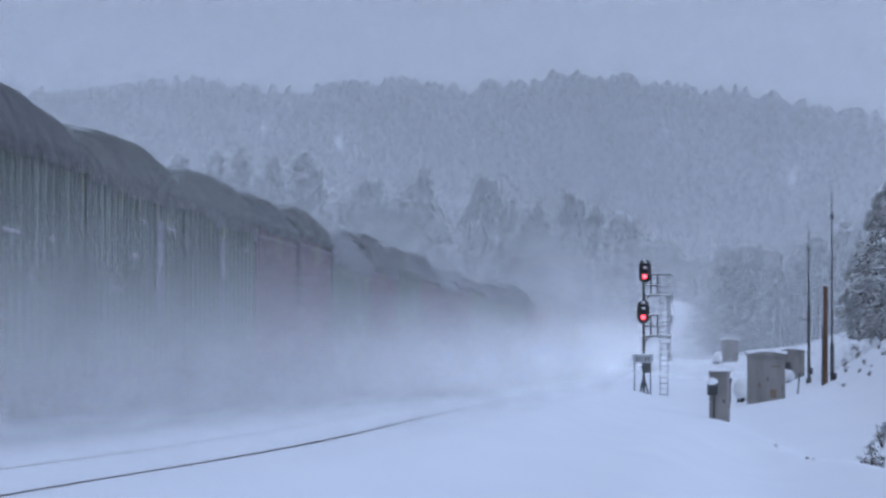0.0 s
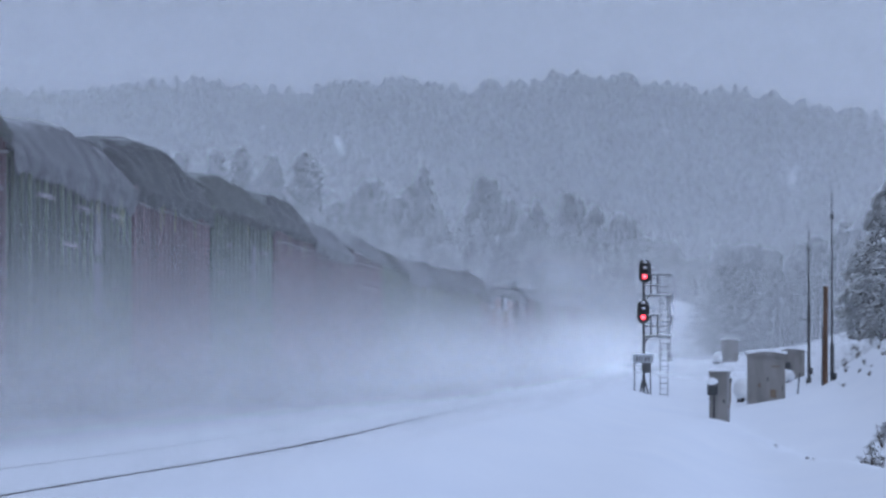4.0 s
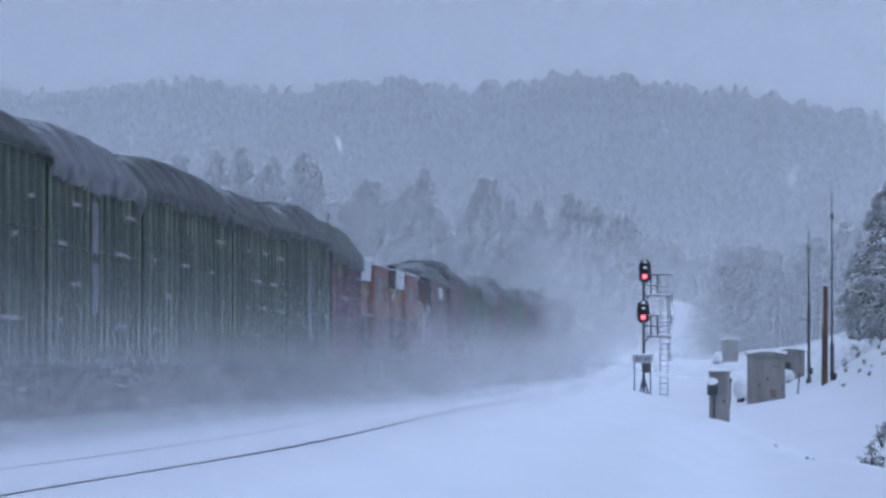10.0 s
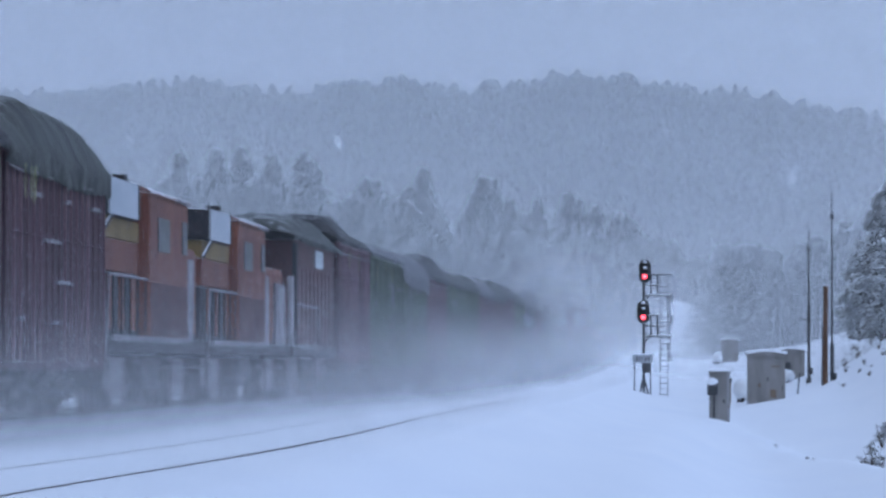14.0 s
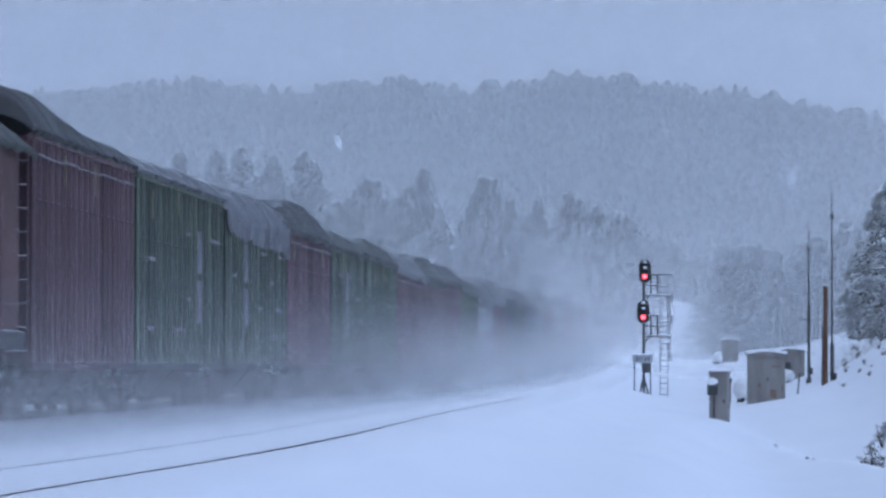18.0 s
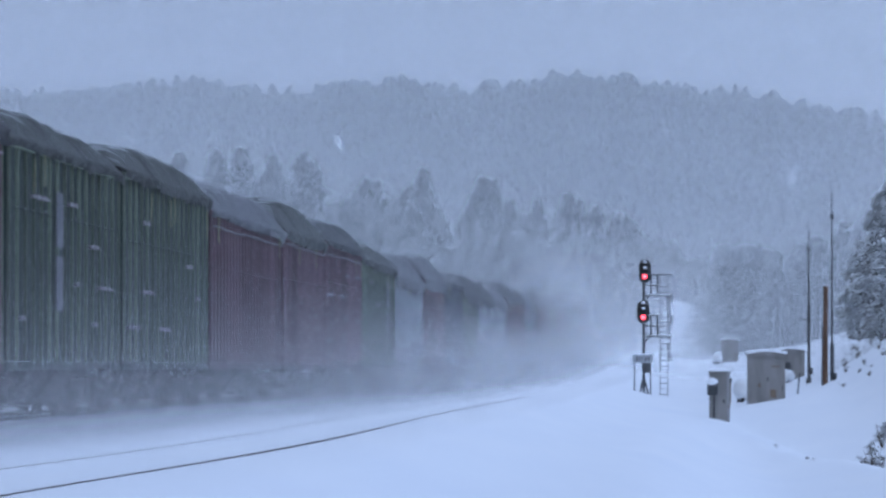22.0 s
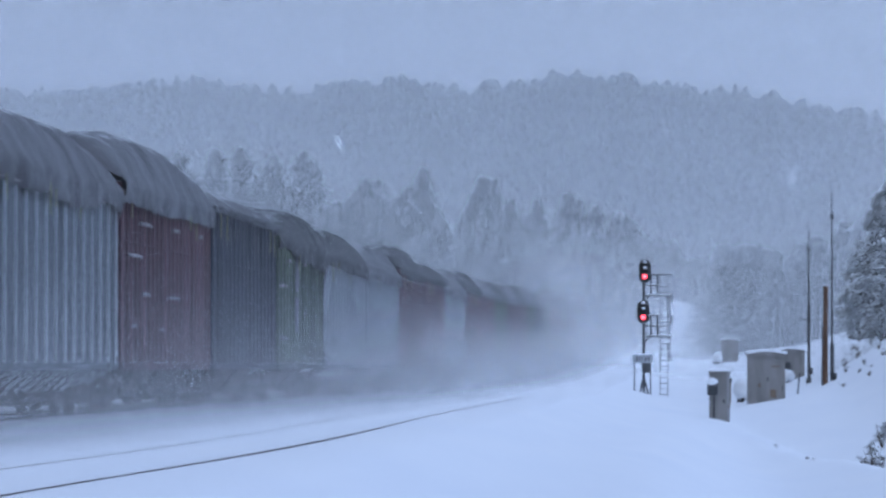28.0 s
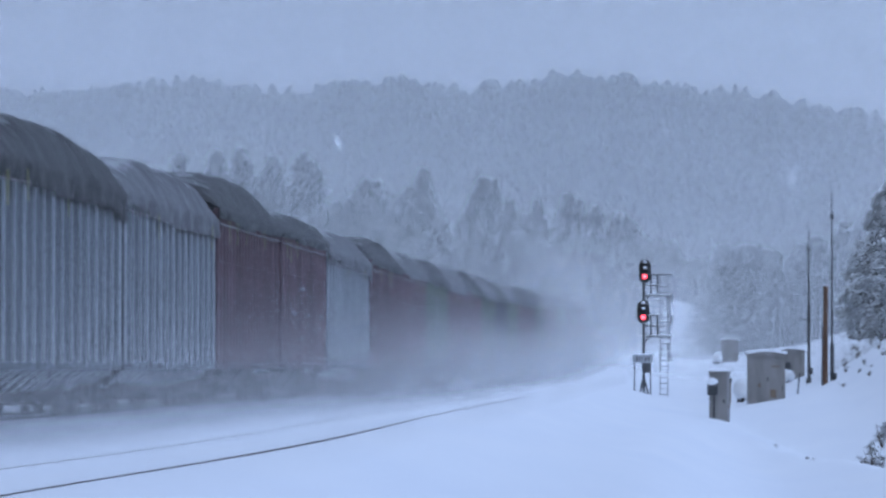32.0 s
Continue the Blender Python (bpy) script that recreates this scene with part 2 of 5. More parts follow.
LOCO_DARK = worn("dark_loco_paint", (0.020, 0.020, 0.024), (0.045, 0.042, 0.045), (0.7, 0.7, 0.4), 0.6, 0, 0.2, 12, 0.25)
LOCO_MAROON = worn("maroon_loco_paint", (0.06, 0.018, 0.018), (0.10, 0.036, 0.034), (0.7, 0.7, 0.4), 0.6, 0, 0.15, 12, 0.25)
YELLOW = worn("yellow_loco_paint", (0.16, 0.10, 0.03), (0.23, 0.15, 0.05), (1, 1, 1), 0.6, 0, 0.15, 12, 0.25)
GREY_PANEL = worn("pale_grey_metal", (0.34, 0.37, 0.40), (0.45, 0.48, 0.50), (1.5, 1.5, 1.5), 0.5, 0, 0.1, 25, 0.2)
RIME = worn("caked_snow", (0.16, 0.14, 0.15), (0.31, 0.29, 0.305), (2, 2, 1), 0.9, 0, 0.5, 12)
TARP_DARK = worn("dark_tarpaulin", (0.028, 0.029, 0.031), (0.060, 0.062, 0.064), (0.6, 0.9, 0.6), 0.6, 0, 0.25, 2.2, -0.36, dust=0.6)
TARP_GREY = worn("grey_tarpaulin", (0.085, 0.086, 0.092), (0.155, 0.157, 0.165), (0.6, 0.9, 0.6), 0.6, 0, 0.25, 2.2, -0.30, dust=0.6)
TARP_GREEN = worn("green_grey_tarpaulin", (0.034, 0.038, 0.035), (0.066, 0.070, 0.062), (0.6, 0.9, 0.6), 0.6, 0, 0.25, 2.2, -0.34, dust=0.6)
STRAP = worn("yellow_strap", (0.24, 0.24, 0.10), (0.34, 0.33, 0.20), (2, 2, 2), 0.7, 0, 0.1, 30)
STEEL = worn("dark_running_gear", (0.025, 0.022, 0.020), (0.06, 0.05, 0.045), (2, 2, 2), 0.7, 0.3, 0.3, 25, 0.3)
RAIL = worn("rusty_rail", (0.045, 0.035, 0.032), (0.10, 0.075, 0.065), (2, 0.2, 2), 0.6, 0.5, 0.2, 20, 0.1)
SIGNAL_GREY = worn("galvanised_steel", (0.07, 0.073, 0.078), (0.13, 0.135, 0.14), (4, 4, 2), 0.55, 0.6, 0.15, 40, 0.25)
SIGNAL_BLACK = worn("black_signal_paint", (0.012, 0.012, 0.013), (0.03, 0.03, 0.03), (4, 4, 4), 0.6, 0, 0.1, 40, 0.1)
CABIN = worn("weathered_aluminium", (0.20, 0.19, 0.185), (0.29, 0.275, 0.265), (2, 2, 0.7), 0.6, 0.15, 0.12, 20, 0.1)
CABIN_DARK = worn("dark_box_metal", (0.05, 0.055, 0.06), (0.09, 0.095, 0.10), (3, 3, 3), 0.6, 0.2, 0.1, 30, 0.2)
RUST = worn("rusty_stain", (0.15, 0.10, 0.07), (0.23, 0.17, 0.13), (5, 5, 2), 0.8, 0.1, 0.2, 30)
TANK = worn("white_tank_paint", (0.66, 0.68, 0.70), (0.78, 0.79, 0.80), (2, 2, 2), 0.4, 0, 0.05, 20, 0.3)
WOOD = worn("creosoted_wood", (0.09, 0.048, 0.030), (0.17, 0.095, 0.06), (6, 6, 0.6), 0.85, 0, 0.4, 40, 0.1)
BARK = worn("pine_bark", (0.045, 0.032, 0.025), (0.10, 0.07, 0.05), (5, 5, 1), 0.95, 0, 0.6, 20, 0.15)
NEEDLES = worn("snowy_pine_needles", (0.026, 0.040, 0.026), (0.060, 0.075, 0.050), (1.2, 1.2, 1.2), 0.8, 0, 0.2, 5.0, 0.62)
FAR_NEEDLES = worn("far_pine_needles", (0.026, 0.040, 0.028), (0.060, 0.075, 0.055), (0.05, 0.05, 0.05), 0.8, 0, 0.0, 0.08, 0.14)
vary_islands(FAR_NEEDLES, 0.3, 2.6)
NEAR_NEEDLES = worn("frosted_pine_needles", (0.030, 0.042, 0.034), (0.065, 0.078, 0.062), (1.5, 1.5, 1.5), 0.8, 0, 0.2, 6.0, 1.08)
# dull, dirty paint: little sheen
for dull in (GREEN, BLUE, MAROON, WHITE, GREEN_RIB, BLUE_RIB, MAROON_RIB, WHITE_RIB, ORANGE, LOCO_DARK, LOCO_MAROON, YELLOW, TARP_DARK, TARP_GREY, TARP_GREEN, STEEL, PLATE):
    dull.node_tree.nodes["Principled BSDF"].inputs["Specular IOR Level"].default_value = 0.15

BUSH = worn("dry_bush", (0.05, 0.038, 0.032), (0.11, 0.08, 0.065), (3, 3, 3), 0.9, 0, 0.2, 8.0, 0.45)
STONE = worn("dark_stone", (0.06, 0.055, 0.055), (0.13, 0.12, 0.12), (5, 5, 5), 0.9, 0, 0.4, 20, 0.3)

LIT, _n, _l, _b = material("red_signal_light", 0.3)
_b.inputs["Base Color"].default_value = (0.5, 0.02, 0.03, 1)
_b.inputs["Emission Color"].default_value = (1.0, 0.045, 0.085, 1)
_b.inputs["Emission Strength"].default_value = 3.0
CORE, _n, _l, _b = material("red_signal_core", 0.3)
_b.inputs["Base Color"].default_value = (0.8, 0.1, 0.12, 1)
_b.inputs["Emission Color"].default_value = (1.0, 0.20, 0.24, 1)
_b.inputs["Emission Strength"].default_value = 4.5
UNLIT, _n, _l, _b = material("dark_lens_glass", 0.45)
_b.inputs["Base Color"].default_value = (0.02, 0.022, 0.025, 1)


# ---- mesh tools ----
def mesh_of(name, bm, mat, soft=False):
    me = bpy.data.meshes.new(name)
    bm.to_mesh(me)
    bm.free()
    me.materials.append(mat)
    if soft:
        for p in me.polygons:
            p.use_smooth = True
    return me


def raw_mesh(name, verts, faces, mat, soft=False):
    me = bpy.data.meshes.new(name)
    me.from_pydata([tuple(v) for v in verts], [], [tuple(f) for f in faces])
    me.materials.append(mat)
    if soft:
        for p in me.polygons:
            p.use_smooth = True
    me.update()
    return me


def place(name, me, parent, m=None, label=""):
    """Links a mesh as one part under a thing or part."""
    ob = new(name, me)
    ob.parent = parent
    if m is not None:
        ob.matrix_basis = m
    return tagged(ob, label) if label else ob


def part(name, bm, mat, parent, label="", m=None, soft=False):
    return place(name, mesh_of(name, bm, mat, soft), parent, m, label)


def box(bm, x0, x1, y0, y1, z0, z1, bevel=0.0):
    g = bmesh.ops.create_cube(bm, size=1, matrix=Matrix.Translation(((x0 + x1) / 2, (y0 + y1) / 2, (z0 + z1) / 2))
                              @ Matrix.Diagonal((x1 - x0, y1 - y0, z1 - z0, 1)))
    if bevel:
        es = list({e for v in g["verts"] for e in v.link_edges})
        bmesh.ops.bevel(bm, geom=es, offset=bevel, segments=2, affect="EDGES", profile=0.6)
    return bm


def boxed(*a, bevel=0.0):
    return box(bmesh.new(), *a, bevel=bevel)


def tube(bm, p, q, r0, r1=None, seg=8):
    p, q = Vector(p), Vector(q)
    d = q - p
    r1 = r0 if r1 is None else r1
    m = Matrix.Translation((p + q) / 2) @ d.to_track_quat("Z", "Y").to_matrix().to_4x4()
    bmesh.ops.create_cone(bm, cap_ends=True, segments=seg, radius1=r0, radius2=r1, depth=d.length, matrix=m)
    return bm


def tubed(p, q, r0, r1=None, seg=8):
    return tube(bmesh.new(), p, q, r0, r1, seg)


def lump(bm, c, size, seed, sub=2, rough=0.25):
    """An uneven rounded lump, flattened underneath: settled snow."""
    g = bmesh.ops.create_icosphere(bm, subdivisions=sub, radius=1)
    for v in g["verts"]:
        k = 1 + rough * noise.noise(v.co * 1.7 + Vector((seed, seed, 0)))
        v.co = Vector((c[0] + v.co.x * k * size[0], c[1] + v.co.y * k * size[1], c[2] + max(v.co.z, -0.25) * k * size[2]))
    return bm


def thing(name, m, label, category, group="", kind=""):
    ob = new(name)
    ob.empty_display_size = 0.2
    ob.matrix_basis = m
    return tagged(ob, label, category, group, kind)


def spot(bearing, d):
    """Plan point at a bearing (thousandths to the right of straight ahead) and distance."""
    return bearing / 1000 * d, d


# ---- ground: one sheet from under the eye over the line, the woods and the far ridge ----
def build_ground():
    ang = []
    a = -180.0
    while a < 180.0:
        ang.append(a)
        a += 0.16 if -9 <= a < 9 else (1.0 if -20 <= a < 20 else 8.0)
    ang.append(180.0)
    rad = [3.0]
    while rad[-1] < 4500:
        rad.append(rad[-1] * 1.022 + 0.05)
    verts, faces = [(0, 0, ground_z(0, 0.01))], []
    for r in rad:
        for t in ang[:-1]:
            x, y = r * math.sin(radians(t)), r * math.cos(radians(t))
            verts.append((x, y, ground_z(x, y)))
    k = len(ang) - 1
    for j in range(k):
        faces.append((0, 1 + (j + 1) % k, 1 + j))
    for i in range(len(rad) - 1):
        for j in range(k):
            p, q = 1 + i * k + j, 1 + i * k + (j + 1) % k
            faces.append((p, q, q + k, p + k))
    ob = new("ground", raw_mesh("ground", verts, faces, SNOW, True))
    tagged(ob, "deep fresh snow lying smooth over the trackside", "ground", kind="structure")


def near_shift(s):
    """Bends the near track sideways where it passes the eye, to fit the camera's view of the rails."""
    return -0.33 * math.exp(-((s - 52) / 22) ** 2) + 0.15 * math.exp(-((s - 28) / 10) ** 2)


def build_tracks():
    prof = [(-0.036, -0.02), (-0.036, 0.0), (0.036, 0.0), (0.036, -0.02), (0.012, -0.04), (0.012, -0.16), (-0.012, -0.16), (-0.012, -0.04)]
    for centre, name, lab, shift in ((NEAR_O, "near_track", "snow-buried rails showing as thin dark lines", near_shift),
                                     (TRAIN_O, "far_track", "rails under the passing freight train", lambda s: 0.0)):
        track = thing(name, pose(0, 0, 0), lab, "railway track", kind="structure")
        for side in (-0.7175, 0.7175):
            verts, faces = [], []
            ss = [8 + i * 4.0 for i in range(150)]
            for s in ss:
                for u, w in prof:
                    x, y = on_line(s, centre + shift(s) + side + u)
                    verts.append((x, y, grade(s) + w))
            n = len(prof)
            for i in range(len(ss) - 1):
                for j in range(n):
                    faces.append((i * n + j, i * n + (j + 1) % n, (i + 1) * n + (j + 1) % n, (i + 1) * n + j))
            place("rail", raw_mesh("rail", verts, faces, RAIL), track)


# ---- the train ----
def wheelset():
    if "wheelset" in CACHE:
        return CACHE["wheelset"]
    bm = bmesh.new()
    for x in (-0.75, 0.75):
        tube(bm, (x - 0.065, 0, 0.46), (x + 0.065, 0, 0.46), 0.46, seg=20)
        tube(bm, (x - 0.08, 0, 0.46), (x - 0.06, 0, 0.46), 0.49, seg=20)
    tube(bm, (-0.9, 0, 0.46), (0.9, 0, 0.46), 0.09, seg=10)
    CACHE["wheelset"] = mesh_of("wheelset", bm, STEEL)
    return CACHE["wheelset"]


def bogie_frame():
    if "bogie" in CACHE:
        return CACHE["bogie"]
    bm = bmesh.new()
    for x in (-1.0, 1.0):
        box(bm, x - 0.07, x + 0.07, -1.25, 1.25, 0.52, 0.70, 0.03)
        for y in (-0.88, 0.88):
            box(bm, x - 0.10, x + 0.10, y - 0.17, y + 0.17, 0.32, 0.62, 0.03)
        box(bm, x - 0.09, x + 0.09, -0.32, 0.32, 0.26, 0.66, 0.04)
    box(bm, -1.1, 1.1, -0.20, 0.20, 0.48, 0.74, 0.03)
    # block added to close the bright gaps between the wheels
    box(bm, -0.62, 0.62, -1.7, 1.7, 0.16, 0.66, 0.04)
    CACHE["bogie"] = mesh_of("bogie_frame", bm, STEEL)
    return CACHE["bogie"]


CACHE = {}
W2 = 1.50


def add_bogie(car, y, axles=(-0.88, 0.88)):
    b = place("bogie", bogie_frame(), car, pose(0, y, 0))
    for a in axles:
        place("wheelset", wheelset(), b, pose(0, a, 0))


def tarp_mesh(length, wall, mat, seed, crown, drape, bump_at):
    """A slack cover: heaped over part of the car, creased where it is tied down, with a torn hem that hangs down the walls."""
    rng = random.Random(seed)
    nu, nv, edge = 104, 28, 0.66
    ties = [(rng.random(), rng.uniform(0.010, 0.026), rng.uniform(0.3, 1.0), rng.uniform(-0.05, 0.05)) for i in range(7)]
    corner = (rng.uniform(0, 0.5), rng.uniform(0, 0.8))
    verts, faces = [], []
    b0, b1 = bump_at
    for i in range(nu + 1):
        u = i / nu
        y = (u - 0.5) * (length + 0.25)
        swell = math.exp(-abs((u - b0) / (b1 * 1.3)) ** 3.4)
        slack = 0.35 + 0.65 * swell
        hem = drape * (0.50 + 0.50 * swell + 0.30 * noise.noise((u * 4, seed, 0))) + 0.08 * max(0.0, noise.noise((u * 24, seed, 3))) + 0.06 * abs(noise.noise((u * 55, seed, 4)))
        hem += drape * (corner[0] * math.exp(-(u / 0.05) ** 2) + corner[1] * math.exp(-((1 - u) / 0.06) ** 2))
        top = 0.46 + crown * swell + 0.10 * noise.noise((u * 4, seed * 1.3, 2)) + 0.05 * noise.noise((u * 11, seed, 6))
        ends = min(1.0, min(u, 1 - u) / 0.035)
        top *= 0.40 + 0.60 * ends ** 0.5
        for j in range(nv + 1):
            v = j / nv * 2 - 1
            a = abs(v)
            pinch = sum(g * math.exp(-((u - t - w * 3 * lean * v) / w) ** 2) for t, w, g, lean in ties)
            if a > edge:
                k = (a - edge) / (1 - edge)
                flap = 0.12 * noise.noise((u * 17, seed, k * 1.5)) * k + 0.05 * noise.noise((u * 45, seed, 8)) * k
                x = (W2 + 0.11 + 0.08 * swell * (1 - k) + flap - 0.05 * min(1, pinch) * (1 - k)) * (1 if v > 0 else -1)
                z = wall + 0.07 - hem * k
            else:
                x = (W2 + 0.10) * v / edge
                z = wall + 0.07 + top * (1 - (a / edge) ** 4.2)
                z -= 0.13 * slack * min(1.2, pinch) * (1 - (a / edge) ** 6)
                z -= 0.10 * slack * abs(noise.noise((x * 0.8 + y * 0.5, y * 0.9, seed))) ** 0.7
            z += 0.035 * noise.noise((x * 2.4, y * 1.5, seed + 5)) + 0.02 * noise.noise((x * 5, y * 3.5, seed + 9))
            verts.append((x, y, z))
    n = nv + 1
    for i in range(nu):
        for j in range(nv):
            faces.append((i * n + j, i * n + j + 1, (i + 1) * n + j + 1, (i + 1) * n + j))
    k = len(verts)
    for i in range(nu + 1):
        for j in range(n):
            x, y, z = verts[i * n + j]
            verts.append((x * 0.985, y, z - 0.03))
    for i in range(nu):
        for j in range(nv):
            faces.append((k + i * n + j, k + (i + 1) * n + j, k + (i + 1) * n + j + 1, k + i * n + j + 1))
    return raw_mesh("tarpaulin", verts, faces, mat, True)


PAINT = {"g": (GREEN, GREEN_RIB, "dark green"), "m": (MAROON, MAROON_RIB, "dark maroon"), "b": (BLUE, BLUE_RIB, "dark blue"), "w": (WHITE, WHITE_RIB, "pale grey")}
COVER = {"d": (TARP_DARK, "dark"), "y": (TARP_GREY, "grey"), "o": (TARP_GREEN, "greenish grey")}


def build_car(colour, length, wall, tarp, seed):
    """A ribbed high-sided freight car on two bogies, under a slack cover."""
    paint, rib_paint, word = PAINT[colour]
    kind, crown, drape, b0, b1 = tarp
    rng = random.Random(seed)
    label = f"{word} ribbed high-sided freight car under a {COVER[kind][1]} billowing cover"
    car = thing("freight_car", pose(0, 0, 0), label, "freight car", "cars of the freight train")
    h = length / 2
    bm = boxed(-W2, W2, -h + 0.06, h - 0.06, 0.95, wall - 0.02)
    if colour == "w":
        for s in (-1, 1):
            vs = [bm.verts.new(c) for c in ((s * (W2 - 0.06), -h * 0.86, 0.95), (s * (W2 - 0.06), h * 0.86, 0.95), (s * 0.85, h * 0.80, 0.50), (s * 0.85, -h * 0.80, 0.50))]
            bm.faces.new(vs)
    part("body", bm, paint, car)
    part("side_sill", boxed(W2 - 0.10, W2 + 0.03, -h, h, 0.86, 1.02, bevel=0.015), paint, car)
    part("side_sill", boxed(-W2 - 0.03, -W2 + 0.10, -h, h, 0.86, 1.02, bevel=0.015), paint, car)
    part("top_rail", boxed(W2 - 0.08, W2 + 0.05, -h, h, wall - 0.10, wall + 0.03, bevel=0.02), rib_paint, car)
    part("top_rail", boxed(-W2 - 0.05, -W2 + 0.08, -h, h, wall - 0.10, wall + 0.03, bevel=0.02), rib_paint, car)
    part("underframe", boxed(-0.35, 0.35, -h - 0.1, h + 0.1, 0.62, 0.94), STEEL, car)
    # dark sloped filler, made up to hide bright snow showing under the car
    filler = bmesh.new()
    for y0, y1 in ((-h + 3.7, -0.25), (0.25, h - 3.7)):
        lo = [filler.verts.new(c) for c in ((-0.8, y0 + 0.5, 0.28), (0.8, y0 + 0.5, 0.28), (0.8, y1 - 0.5, 0.28), (-0.8, y1 - 0.5, 0.28))]
        hi = [filler.verts.new(c) for c in ((-1.35, y0, 0.95), (1.35, y0, 0.95), (1.35, y1, 0.95), (-1.35, y1, 0.95))]
        filler.faces.new(lo[::-1])
        for a in range(4):
            filler.faces.new((lo[a], lo[(a + 1) % 4], hi[(a + 1) % 4], hi[a]))
    part("underbody_filler", filler, STEEL, car)
    key = ("rib", colour, wall)
    if key not in CACHE:
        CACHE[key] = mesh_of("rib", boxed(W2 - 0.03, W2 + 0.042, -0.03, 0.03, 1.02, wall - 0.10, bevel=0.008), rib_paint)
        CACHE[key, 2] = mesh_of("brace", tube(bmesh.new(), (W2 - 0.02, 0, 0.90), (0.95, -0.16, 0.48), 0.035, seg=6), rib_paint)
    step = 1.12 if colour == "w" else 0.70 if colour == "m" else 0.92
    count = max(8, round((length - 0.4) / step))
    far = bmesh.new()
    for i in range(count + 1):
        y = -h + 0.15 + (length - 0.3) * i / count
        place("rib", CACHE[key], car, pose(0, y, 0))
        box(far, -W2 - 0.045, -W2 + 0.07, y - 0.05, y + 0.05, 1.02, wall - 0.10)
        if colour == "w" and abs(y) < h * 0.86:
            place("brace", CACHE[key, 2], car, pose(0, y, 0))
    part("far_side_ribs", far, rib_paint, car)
    if colour in "gmb":
        z = wall - rng.uniform(1.1, 1.6)
        part("belt_rail", boxed(W2 - 0.07, W2 + 0.035, -h + 0.2, h - 0.2, z, z + 0.04, bevel=0.01), paint, car)
    place("tarpaulin", tarp_mesh(length, wall, COVER[kind][0], seed * 7 % 97, crown, drape, (b0, b1)), car)
    if "grip" not in CACHE:
        CACHE["strap"] = mesh_of("strap", boxed(W2 + 0.10, W2 + 0.114, -0.022, 0.022, -0.6, 0.0), STRAP)
        for k, n in enumerate((0.5, 1.1, 1.9)):
            bm = boxed(W2 + 0.0, W2 + 0.075, -n / 2, n / 2, -0.035, 0.0)
            for q in range(int(n / 0.25)):
                lump(bm, (W2 + 0.05, -n / 2 + 0.13 + q * 0.25, 0.0), (0.04, 0.13, 0.035 + 0.02 * (q % 2)), 3 + q + k, 1)
            CACHE["ledge", k] = mesh_of("snowy_ledge", bm, RIME)
        CACHE["grip"] = True
        CACHE["plate"] = mesh_of("plate", boxed(W2 + 0.045, W2 + 0.06, -0.42, 0.42, -0.5, 0.5), PLATE)
    for i in range(rng.randint(2, 4)):
        place("strap", CACHE["strap"], car, pose(0, rng.uniform(-h + 0.6, h - 0.6), wall - 0.05 - rng.random() * 0.25))
    board = None
    if colour == "g" and rng.random() < 0.6:
        board = rng.uniform(-h * 0.5, h * 0.5)
        for z in (2.45, 3.62):
            place("plate", CACHE["plate"], car, pose(0, board, z))
    if colour == "g" or (colour == "m" and seed % 3 == 0):
        for row in range(4):
            for col in range(3):
                y = -h + (col + 0.25 + 0.4 * (row % 2)) * length / 3.2 + 0.5 + rng.uniform(-0.3, 0.3)
                pick = rng.randrange(3)
                if rng.random() < 0.62 and (board is None or abs(y - board) > 1.6):
                    place("snowy_ledge", CACHE["ledge", pick], car, pose(0, min(y, h - 1.1), 1.75 + row * 0.74 + rng.uniform(-0.03, 0.03)))
    if colour in "wm":
        bm = bmesh.new()
        ys = np.linspace(-h + 0.2, h - 0.2, 9)
        for p, q in zip(ys[:-1], ys[1:]):
            tube(bm, (W2 + 0.07, p, wall - 0.36 + rng.uniform(-0.03, 0.03)), (W2 + 0.07, q, wall - 0.36 + rng.uniform(-0.03, 0.03)), 0.022, seg=5)
        part("lashing_rope", bm, RIME, car)
    for e in (-1, 1):
        part("coupler", boxed(-0.13, 0.13, min(e * h, e * (h + 0.45)), max(e * h, e * (h + 0.45)), 0.72, 0.98, bevel=0.03), STEEL, car)
        bm = bmesh.new()
        for x in (W2 - 0.45, W2 - 0.05):
            tube(bm, (x, e * (h + 0.06), 0.95), (x, e * (h + 0.06), wall - 0.1), 0.02, seg=5)
        for z in np.arange(1.2, wall - 0.2, 0.42):
            tube(bm, (W2 - 0.45, e * (h + 0.06), z), (W2 - 0.05, e * (h + 0.06), z), 0.016, seg=5)
        part("end_ladder", bm, rib_paint, car)
        add_bogie(car, e * (h - 2.3))
    return car


